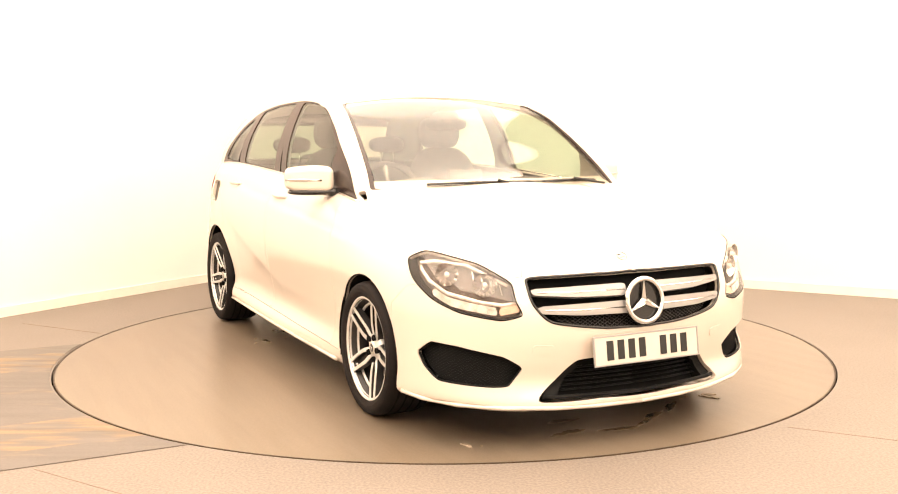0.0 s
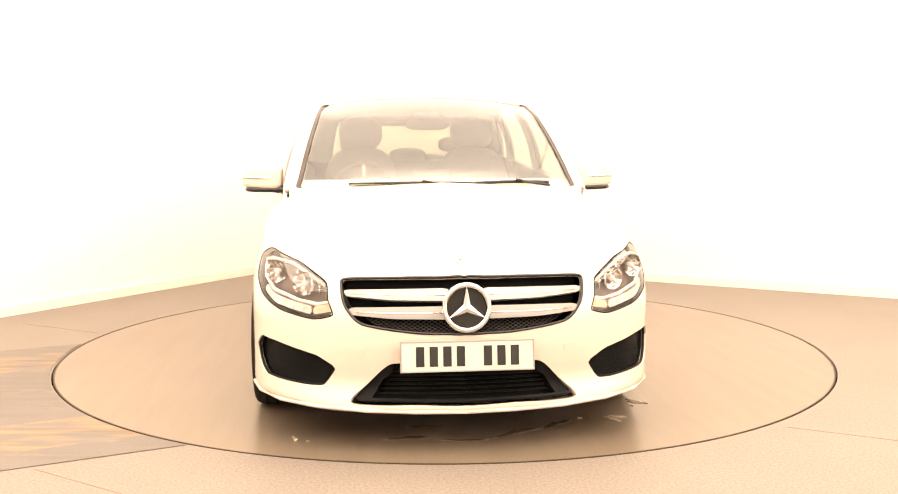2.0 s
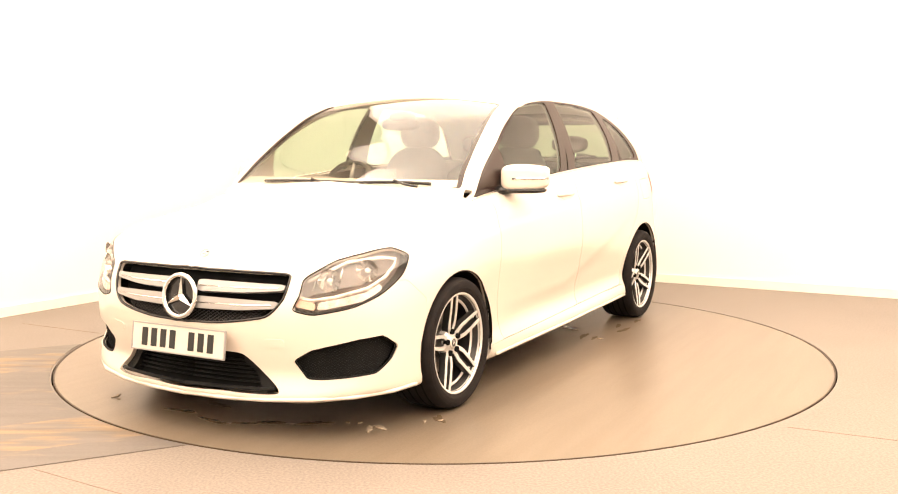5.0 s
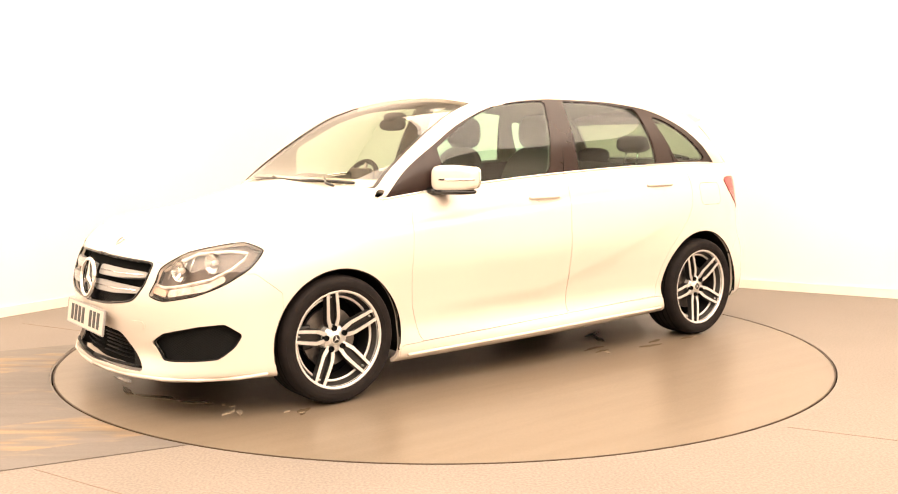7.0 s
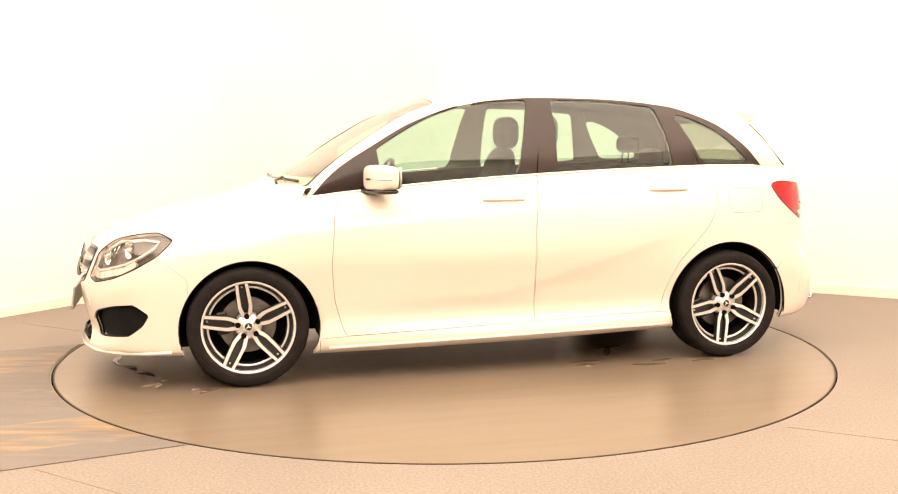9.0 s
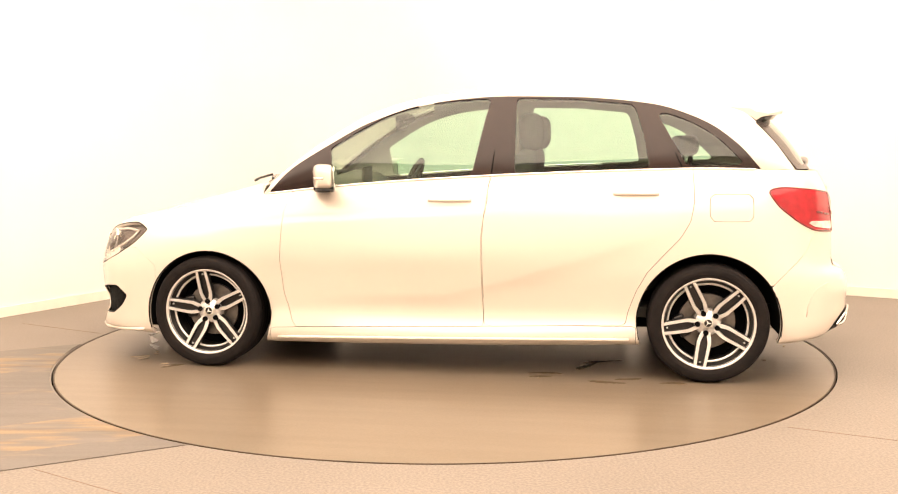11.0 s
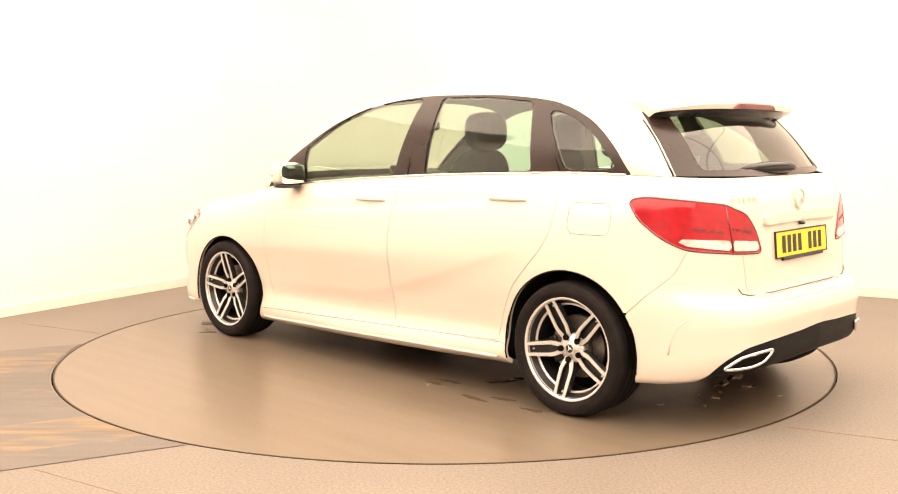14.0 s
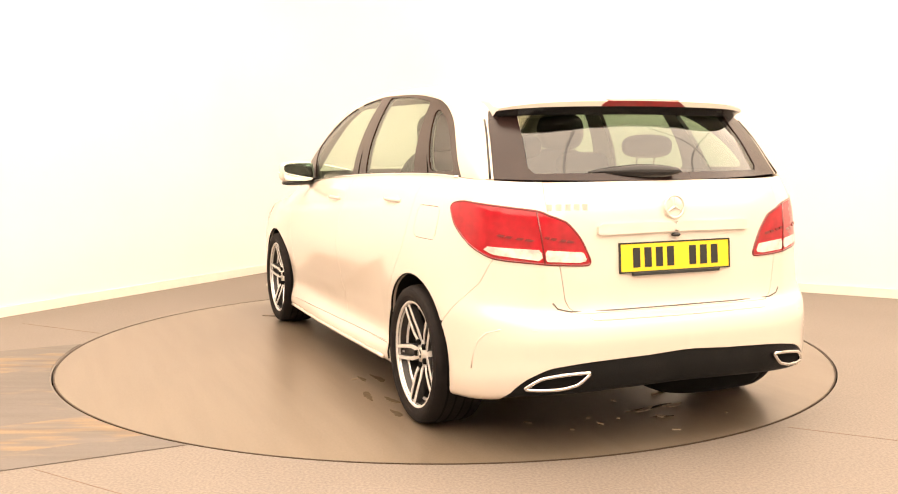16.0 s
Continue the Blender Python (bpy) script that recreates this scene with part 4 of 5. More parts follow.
    lens = inlay("lens", outline, M_LENS, lamps, out=0.0, depth=0.0, gap=0.003)
    for o in lens:
        o.visible_shadow = False


def tail_lamps(car):
    ry = rear_y
    outline = TAIL_LAMP
    lamps = inlay("tail_light", outline, M_RED, car, out=0.003, depth=0.03, n=70, gap=0.002, label="red tail lamp with clear lower band")
    clear = [(at_x(-1.835), 0.832), (ry(0.70), 0.824), (ry(0.632), 0.820), (ry(0.622), 0.776), (ry(0.70), 0.786), (at_x(-1.90), 0.800)]
    inlay("reversing_light", clear, M_CLEAR, lamps, out=0.0055, depth=0.01, n=24, smooth=False, label="clear reversing lamp band")
    clear = [(ry(0.612), 0.820), (ry(0.44), 0.808), (ry(0.42), 0.774), (ry(0.46), 0.768), (ry(0.604), 0.775)]
    inlay("reversing_light", clear, M_CLEAR, lamps, out=0.0055, depth=0.01, n=24, smooth=False, label="clear reversing lamp band")
    for a, b, z0 in ((0.78, 0.66, 0.872), (0.62, 0.48, 0.865)):
        band = [(ry(a), z0 + 0.01), (ry(b), z0 - 0.012), (ry(b), z0 - 0.022), (ry(a), z0)]
        inlay("lamp_band", band, M_REDDARK, lamps, out=0.0075, depth=0.01, n=20, smooth=False)
    bead("lamp_joint", [(ry(0.655), 0.966), (ry(0.635), 0.88), (ry(0.612), 0.768)], 0.004, 0.0035, M_REDDARK, lamps, closed=False)
    bead("seal", loop(outline), 0.0, 0.005, M_REDDARK, lamps)


def star(name, x, z, r, parent, lean, mat, back=None, face=1):
    """A plain ring with three blades, facing forward or back."""
    n = 40
    m = Matrix.Translation((x, 0, z)) @ pose(0, 0, 0, 0, -lean, 0 if face > 0 else 180)
    ring = tube([(0, r * math.cos(2 * math.pi * i / n), r * math.sin(2 * math.pi * i / n)) for i in range(n)], r * 0.12, 8, True)
    badge = mesh_ob(name, [m @ Vector(v) for v in ring[0]], ring[1], mat, parent, label="round metal badge")
    if back:
        vs, fs = [(0, 0, 0)] + [(0, r * math.cos(2 * math.pi * i / n), r * math.sin(2 * math.pi * i / n)) for i in range(n)], [(0, 1 + i, 1 + (i + 1) % n) for i in range(n)]
        mesh_ob("badge_disc", [m @ Vector((-0.012, y, zz)) for _, y, zz in vs], fs, back, badge)
    for k in range(3):
        a = math.pi / 2 + 2 * math.pi * k / 3
        d, w = Vector((0, math.cos(a), math.sin(a))), Vector((0, -math.sin(a), math.cos(a)))
        tip, base, hub = d * r * 0.95, w * r * 0.17, Vector((r * 0.12, 0, 0))
        vs = [base + d * r * 0.08, -base + d * r * 0.08, tip - w * 0.012 * r, tip + w * 0.012 * r, hub, tip + hub * 0.3]
        fs = [(0, 4, 5, 3), (4, 1, 2, 5), (3, 5, 2), (0, 1, 4)]
        mesh_ob("badge_blade", [m @ v for v in vs], fs, mat, badge, smooth=False)
    return badge


def grilles(car):
    fy = front_y
    upper = GRILLE
    inlay("grille_back", upper, M_DARK, car, out=-0.06, depth=0.0, span=True)
    bead("grille_surround", [(0.0, 0.70)] + [(max(a, 0), b) for a, b in loop(upper) if a > 0.02] + [(0.0, 0.482)], -0.002, 0.006, M_BLACK, car, closed=False)
    lattice("grille_mesh", [(0.0, 0.525), (fy(0.40), 0.55), (fy(0.36), 0.51), (fy(0.2), 0.486), (0.0, 0.480)], car, -0.03, 0.014, 0.0015, M_GREY, slope=0.6)
    for z0, z1, w in ((0.660, 0.616, 0.494), (0.592, 0.544, 0.468)):
        for y0 in (0.07,):
            bar = [(fy(y0), z0), (fy(0.30), z0 - 0.002), (fy(w), z0 - 0.008), (fy(w - 0.01), z1 + 0.012), (fy(0.30), z1), (fy(y0), z1 - 0.004)]
            inlay("grille_slat", bar, M_SILVER, car, out=0.0, depth=0.035, n=34, smooth=False, label="silver grille slat")
            # chrome bar added to draw the highlight along each slat
            edge = [(fy(y0 + 0.01), (z0 + z1) / 2 - 0.003), (fy(0.3), (z0 + z1) / 2 - 0.003), (fy(w - 0.03), (z0 + z1) / 2)]
            bead("slat_highlight", edge, 0.0, 0.0035, M_CHROME, car, closed=False)
    star("grille_badge", 2.222, 0.588, 0.089, car, 8, M_CHROME, M_BLACK)
    star("bonnet_badge", 2.062, 0.755, 0.024, car, 50, M_SILVER, M_GREY)
    lower = INTAKE
    inlay("lower_intake", lower, M_DARK, car, out=-0.07, depth=0.0, span=True)
    frame_poly = [(fy(0.30), 0.353), (fy(0.345), 0.345), (fy(0.39), 0.31), (fy(0.447), 0.205), (fy(0.39), 0.205), (fy(0.345), 0.285), (fy(0.30), 0.315)]
    inlay("intake_cheek", frame_poly, M_PLASTIC, car, out=-0.02, depth=0.05, n=26, smooth=False)
    bead("intake_lip", [(0.0, 0.208), (fy(0.2), 0.210), (fy(0.40), 0.212), (fy(0.44), 0.215)], -0.004, 0.008, M_PLASTIC, car, closed=False)
    for k in range(6):
        z = 0.228 + 0.018 * k
        bead("intake_slat", [(0.0, z), (fy(0.2), z), (fy(0.385 - 0.013 * k), z)], -0.045, 0.004, M_PLASTIC, car, closed=False, sides=5)
    fog = SIDE_INTAKE
    inlay("side_intake", fog, M_PLASTIC, car, out=-0.035, depth=0.0)
    lattice("intake_mesh", fog, car, -0.028, 0.012, 0.0010, M_PLASTIC, slope=0.55)
    bead("intake_edge", loop(fog), -0.012, 0.006, M_PLASTIC, car)
    # washer cover and tow eye cover outlines on the bumper
    for y0, z0, w, h in ((0.405, 0.388, 0.085, 0.042),):
        c = [(fy(y0), z0), (fy(y0 + w), z0 + 0.004), (fy(y0 + w), z0 + h), (fy(y0), z0 + h - 0.003)]
        inlay("washer_cover", c, M_PAINT, car, out=0.003, depth=0.005, n=14, smooth=False)
    # thin splitter under the nose
    line = [(at_x(1.72), 0.195), (at_x(1.85), 0.188), (fy(0.75), 0.182), (fy(0.6), 0.174), (fy(0.4), 0.167), (fy(0.2), 0.163), (0.0, 0.162)]
    bead("splitter", [(a, b + 0.003) for a, b in line], 0.006, 0.009, M_PAINT, car, closed=False)


def bars(width, height, n, parent, mat, thick=0.003, gaps=()):
    """Plain upright bars in place of lettering, in the yz plane about the origin."""
    out = []
    step = width / n
    for k in range(n):
        if k in gaps:
            continue
        bm = bmesh.new()
        box(bm, 0, -width / 2 + step * (k + 0.5), 0, thick, step * 0.62, height, 0.0006)
        out.append(part("lettering_bar", bm, mat, parent))
    return out


def plates(car):
    for nm, x, z, lean, rz, mat, lab in (("number_plate", 2.243, 0.399, -8, 0, M_PLATE_W, "white front number plate with black bars"), ("number_plate", -2.032, 0.777, 5, 180, M_PLATE_Y, "yellow rear number plate with black bars")):
        bm = bmesh.new()
        box(bm, 0, 0, 0, 0.006, 0.522, 0.112, 0.002)
        p = part(nm, bm, mat, car, lab)
        p.matrix_basis = pose(x, 0, z) @ pose(0, 0, 0, 0, 0, rz) @ pose(0, 0, 0, 0, lean if rz == 0 else -lean, 0)
        for b in bars(0.43, 0.079, 8, p, M_INK, gaps=(4,)):
            b.matrix_basis = pose(0.0035, 0, 0)
        bm = bmesh.new()
        for cy, cz, sy, sz in ((0, 0.058, 0.534, 0.006), (0, -0.058, 0.534, 0.006), (0.264, 0, 0.006, 0.11), (-0.264, 0, 0.006, 0.11)):
            box(bm, 0, cy, cz, 0.010, sy, sz, 0.001)
        part("plate_frame", bm, M_SILVER if rz == 0 else M_INK, p)
        if rz:
            bm = bmesh.new()
            box(bm, 0.004, 0, -0.066, 0.012, 0.42, 0.012, 0.002)
            part("plate_holder", bm, M_INK, p)


def egg(c, size, power=2.6, n=20, m=14, cut=None, squash=None):
    """A rounded block: verts and faces of a superellipsoid."""
    vs, fs = [], []

    def sp(v):
        return math.copysign(abs(v) ** (2 / power), v)
    for i in range(m + 1):
        a = -math.pi / 2 + math.pi * i / m
        for j in range(n):
            b = 2 * math.pi * j / n
            p = [size[0] * sp(math.cos(a)) * sp(math.cos(b)), size[1] * sp(math.cos(a)) * sp(math.sin(b)), size[2] * sp(math.sin(a))]
            if squash:
                p = squash(p)
            vs.append((c[0] + p[0], c[1] + p[1], c[2] + p[2]))
    for i in range(m):
        for j in range(n):
            fs.append((i * n + j, i * n + (j + 1) % n, (i + 1) * n + (j + 1) % n, (i + 1) * n + j))
    return vs, fs


def mirrors(car):
    for sgn in (1, -1):
        def put(nm, vf, mat, parent, label="", smooth=True):
            vs, fs = vf
            ob = mesh_ob(nm, *(mirrored(vs, fs) if sgn < 0 else (vs, fs)), mat, parent, smooth, label)
            return ob
        shape = lambda p: [p[0] * (1 - 0.15 * max(0, p[1] / 0.1)) - 0.33 * p[1], p[1], p[2] * (1 - 0.10 * max(0, p[1] / 0.1))]
        h = put("wing_mirror", egg((0.662, 0.905, 1.052), (0.056, 0.112, 0.068), 4.2, 28, 18, squash=shape), M_PAINT, car, "white wing mirror with black base")
        put("mirror_base", egg((0.660, 0.895, 0.985), (0.060, 0.108, 0.016), 3.0, 24, 10, squash=lambda p: [p[0] - 0.30 * p[1], p[1], p[2]]), M_BLACK, h)
        vs, fs = tube([(0.70, 0.85, 0.992), (0.72, 0.80, 0.985), (0.74, 0.765, 0.985)], 0.022, 10)
        put("mirror_stalk", ([tuple(v) for v in vs], fs), M_BLACK, h)
        vs, fs = tube([(0.731, 0.86, 1.046), (0.715, 0.91, 1.047), (0.697, 0.96, 1.048), (0.668, 1.005, 1.048), (0.63, 1.016, 1.048)], 0.0065, 6)
        put("mirror_indicator", ([tuple(v) for v in vs], fs), M_REFLECTOR, h, "slim clear indicator strip")
        vs, fs = egg((0.598, 0.905, 1.054), (0.006, 0.100, 0.057), 5.0, 28, 14, squash=lambda p: [p[0] - 0.20 * p[1], p[1], p[2]])
        put("mirror_glass", (vs, fs), M_MIRROR, h)


def trim(car):
    # bright strip along the foot of the side windows
    xs = np.linspace(1.03, -1.585, 60)
    ss = np.array([at_x(x) for x in xs])
    P = shell(ss, np.ones_like(ss), 0.004)
    vs, fs = tube(P, 0.006, 6)
    vs = [tuple(v) for v in vs]
    mesh_ob("belt_strip", vs, fs, M_CHROME, car, label="thin bright belt strip")
    mesh_ob("belt_strip", *mirrored(vs, fs), M_CHROME, car, label="thin bright belt strip")
    # shut line between the black doors' frames
    for x0, x1 in ((-0.222, -0.268), (-1.215, -1.052)):
        vs, fs = [], []
        a, b = shell(np.array(at_x(x0)), np.array(1.0)), None
        pts = [(x0 + (x1 - x0) * t, float(np.interp(t, [0, 1], [a[1] + 0.001, 0.604])) + 0.035 * 4 * t * (1 - t), a[2] + t * (1.462 - a[2] if x0 > -0.5 else 1.425 - a[2])) for t in np.linspace(0, 1, 9)]
        vs, fs = tube(pts, 0.0032, 5)
        vs = [tuple(v) for v in vs]
        for sg in (1, -1):
            mesh_ob("door_seal", *((vs, fs) if sg > 0 else mirrored(vs, fs)), M_DARK, car)
    # door handles
    for xa, xb, z in ((0.105, -0.123, 0.930), (-0.863, -1.088, 0.969)):
        xm = (xa + xb) / 2
        s = np.array([at_x(x) for x in np.linspace(xa, xb, 13)])
        lift = np.array([0.001 + 0.009 * math.sin(math.pi * k / 12) ** 0.6 for k in range(13)])
        P = np.stack([on_shell(a, z, o) for a, o in zip(s, lift)])
        vs, fs = tube(P, 0.011, 10)
        vs = [(x, y, z + (zz - z) * 0.9) for x, y, zz in [tuple(v) for v in vs]]
        cup = [(at_x(xm + 0.085), z), (at_x(xm + 0.04), z + 0.022), (at_x(xm - 0.04), z + 0.022), (at_x(xm - 0.085), z), (at_x(xm - 0.04), z - 0.026), (at_x(xm + 0.04), z - 0.026)]
        for sg in (1, -1):
            mesh_ob("door_handle", *((vs, fs) if sg > 0 else mirrored(vs, fs)), M_PAINT, car)
        inlay("handle_cup", cup, M_PAINT, car, out=0.0015, depth=0.003, n=20)
    # sill blade along the foot of the doors
    line = [(at_x(x), z) for x, z in zip(np.linspace(0.94, -0.95, 24), np.linspace(0.178, 0.216, 24))]
    bead("sill_blade", line, 0.010, 0.009, M_PAINT, car, closed=False)
    # wheel arch lips
    for cx, cz, r in ((1.335, 0.294, 0.352), (-1.350, 0.303, 0.364)):
        pts = []
        for k in range(41):
            a = math.radians(-14 + 208 * k / 40)
            x, z = cx + r * math.cos(a), cz + r * math.sin(a)
            if z > 0.20:
                pts.append((at_x(x), z))
        bead("arch_lip", pts, -0.004, 0.005, M_PLASTIC, car, closed=False, sides=5)
    # front wipers and the cowl panel below the screen
    n = 30
    p = np.linspace(-1, 1, n)
    vs, fs = [], []
    for y in p * 0.745:
        xe = 1.185 - 0.17 * (y / 0.74) ** 2
        ze = 1.014 - 0.006 * (y / 0.74) ** 2
        vs += [(xe + 0.05, y, ze - 0.075), (xe + 0.02, y, ze - 0.012), (xe - 0.03, y, ze + 0.008), (xe - 0.10, y, ze + 0.035)]
    fs = [(4 * i + j, 4 * i + j + 1, 4 * i + j + 5, 4 * i + j + 4) for i in range(n - 1) for j in range(3)]
    mesh_ob("cowl_panel", vs, fs, M_PAINT, car, label="white cowl panel below the windscreen")
    for y0, y1, dz in ((-0.45, 0.22, -0.004), (0.18, 0.57, -0.002)):
        pts = []
        for t in np.linspace(0, 1, 14):
            y = y0 + (y1 - y0) * t
            pts.append((1.155 - 0.17 * (y / 0.74) ** 2, y, 1.033 - 0.004 * (y / 0.74) ** 2 + 0.006 * math.sin(math.pi * t) + dz))
        w = mesh_ob("wiper", *tube(pts, 0.009, 6), M_BLACK, car, label="black front wiper")
        mesh_ob("wiper_arm", *tube([(pts[7][0] + 0.01, pts[7][1], pts[7][2] + 0.012), (1.165, (y0 + y1) / 2 + 0.10, 1.030), (1.165, (y0 + y1) / 2 + 0.18, 1.018)], 0.007, 6), M_BLACK, w)


def tail_trim(car):
    ry = rear_y
    # roof spoiler over the rear screen: a long lip with an upright rear face, black beneath
    n = 36
    rows = []
    for k in range(n + 1):
        y = -0.615 + 1.23 * k / n
        e = abs(y) / 0.615
        tip = -1.790 + 0.05 * e ** 2 + 0.09 * e ** 6
        zt = 1.412 - 0.014 * e ** 2 - 0.018 * e ** 6
        thick = 0.027 * (1 - 0.45 * e ** 4)
        rows.append([(-1.42 - 0.02 * e, y, 1.487 - 0.075 * e ** 2.5), (-1.56, y, 1.465 - 0.058 * e ** 2.5), (tip + 0.06, y, zt + 0.006), (tip + 0.012, y, zt), (tip, y, zt - 0.005), (tip + 0.006, y, zt - thick),
                     (tip + 0.03, y, zt - thick - 0.004), (tip + 0.055, y, zt - thick - 0.034 * (1 - 0.4 * e ** 4)), (tip + 0.075, y, zt - thick - 0.030)])
    m = len(rows[0])
    vs = [v for r in rows for v in r]
    quad = lambda j0, j1: [(i * m + j, (i + 1) * m + j, (i + 1) * m + j + 1, i * m + j + 1) for i in range(n) for j in range(j0, j1)]
    ends = [tuple(range(m)), tuple(n * m + j for j in range(m - 1, -1, -1))]
    sp = finish(mesh_ob("spoiler", vs, quad(0, 5) + ends, M_PAINT, car, label="white roof spoiler"))
    finish(mesh_ob("spoiler_underside", vs, quad(5, m - 1), M_BLACK, sp, label="gloss black spoiler underside"))
    # brake lamp let into the lip
    lamp_v, lamp_f = [], []
    for k in range(15):
        y = -0.205 + 0.41 * k / 14
        cut = 0.022 * (1 - min(1, (0.205 - abs(y)) / 0.03))
        e = abs(y) / 0.615
        tip, zt = -1.790 + 0.05 * e ** 2, 1.412 - 0.014 * e ** 2
        lamp_v += [(tip + 0.03, y, zt + 0.0045), (tip + 0.010, y, zt + 0.003 - cut), (tip - 0.0025, y, zt - 0.005 - cut * 0.9), (tip + 0.003, y, zt - 0.0275), (tip + 0.02, y, zt - 0.028)]
    lamp_f = [(5 * i + j, 5 * i + j + 1, 5 * i + j + 6, 5 * i + j + 5) for i in range(14) for j in range(4)]
    finish(mesh_ob("brake_light", lamp_v, lamp_f, M_REDDARK, sp, label="dark red high brake lamp"))
    # slim black edging down each side of the rear screen
    for sg in (1, -1):
        q = [(-1.585, 0.650, 1.330), (-1.62, 0.660, 1.295), (-1.655, 0.671, 1.259), (-1.70, 0.687, 1.20), (-1.745, 0.702, 1.14), (-1.782, 0.715, 1.092)]
        mesh_ob("screen_edging", *tube([(x, sg * y, z) for x, y, z in q], 0.0050, 6), M_BLACK, car, label="slim black edging beside the rear screen")
    # dark bar laid along the tailgate's foot for the shade in its shut line
    bead("tailgate_gap_shade", [(S_END, 0.574), (ry(0.3), 0.575), (ry(0.50), 0.578), (ry(0.555), 0.590), (ry(0.575), 0.612)], 0.001, 0.0030, M_SKIN, car, closed=False)
    # black band round the rear screen's foot, wiper
    pts = [(-1.925, 0.0, 1.118), (-1.915, 0.12, 1.122), (-1.89, 0.24, 1.118), (-1.868, 0.33, 1.112)]
    w = mesh_ob("rear_wiper", *tube([(x - 0.018, y, z) for x, y, z in pts], 0.010, 8), M_BLACK, car, label="black rear wiper")
    mesh_ob("wiper_cover", *egg((-1.945, 0.125, 1.116), (0.03, 0.19, 0.030), 2.2, 26, 12, squash=lambda p: [p[0] + 0.22 * p[1] + 0.02, p[1], p[2] * (1 - 2.2 * max(0, p[1]))]), M_BLACK, w)
    # handle strip, badge, lettering bars, camera
    strip = [(ry(0.365), 0.917), (S_END, 0.917), (S_END, 0.877), (ry(0.37), 0.873)]
    inlay("tailgate_strip", strip, M_PALE, car, out=0.016, depth=0.03, n=30, smooth=False, span=True, label="pale silver tailgate strip")
    star("tailgate_badge", -2.018, 0.975, 0.045, car, 5, M_PALE, None, -1)
    for k in range(5):
        y = 0.59 - 0.042 * k
        P = on_shell(rear_y(y), 0.984, 0.003)
        bm = bmesh.new()
        box(bm, 0, 0, 0, 0.005, 0.022, 0.026, 0.001)
        b = part("lettering_bar", bm, M_PALE, car)
        b.matrix_basis = pose(*P, 0, 0, -14)
    P = on_shell(S_END, 0.862, 0.01)
    mesh_ob("camera_eye", *egg((P[0], 0, P[2]), (0.015, 0.02, 0.008), 2.4, 14, 8), M_BLACK, car)
    # exhaust trims
    for pts in ([(ry(0.445), 0.350), (ry(0.54), 0.346), (ry(0.62), 0.331), (ry(0.675), 0.285), (ry(0.56), 0.287), (ry(0.49), 0.305)],):
        bead("exhaust_trim", loop(pts, w=0.25), 0.004, 0.0075, M_CHROME, car, label="chrome exhaust trim")
        inlay("exhaust_mouth", pts, M_DARK, car, out=-0.003, depth=0.0, n=24)
    # bumper loading edge, lower lip and outer vents
    edge = [(ry(0.44), 0.564), (S_END, 0.564), (S_END, 0.550), (ry(0.42), 0.550)]
    inlay("loading_edge", edge, M_PALE, car, out=0.006, depth=0.008, n=30, smooth=False, span=True, label="brushed loading edge strip")
    bead("bumper_crease", [(ry(0.64), 0.516), (at_x(-1.945), 0.510), (at_x(-1.90), 0.493), (at_x(-1.868), 0.46), (at_x(-1.845), 0.40), (at_x(-1.838), 0.345)], -0.003, 0.005, M_PAINT, car, closed=False)
    # silencer under the tail
    mesh_ob("silencer", *egg((-1.78, -0.30, 0.235), (0.17, 0.30, 0.095), 3, 20, 12), M_DARK, car)


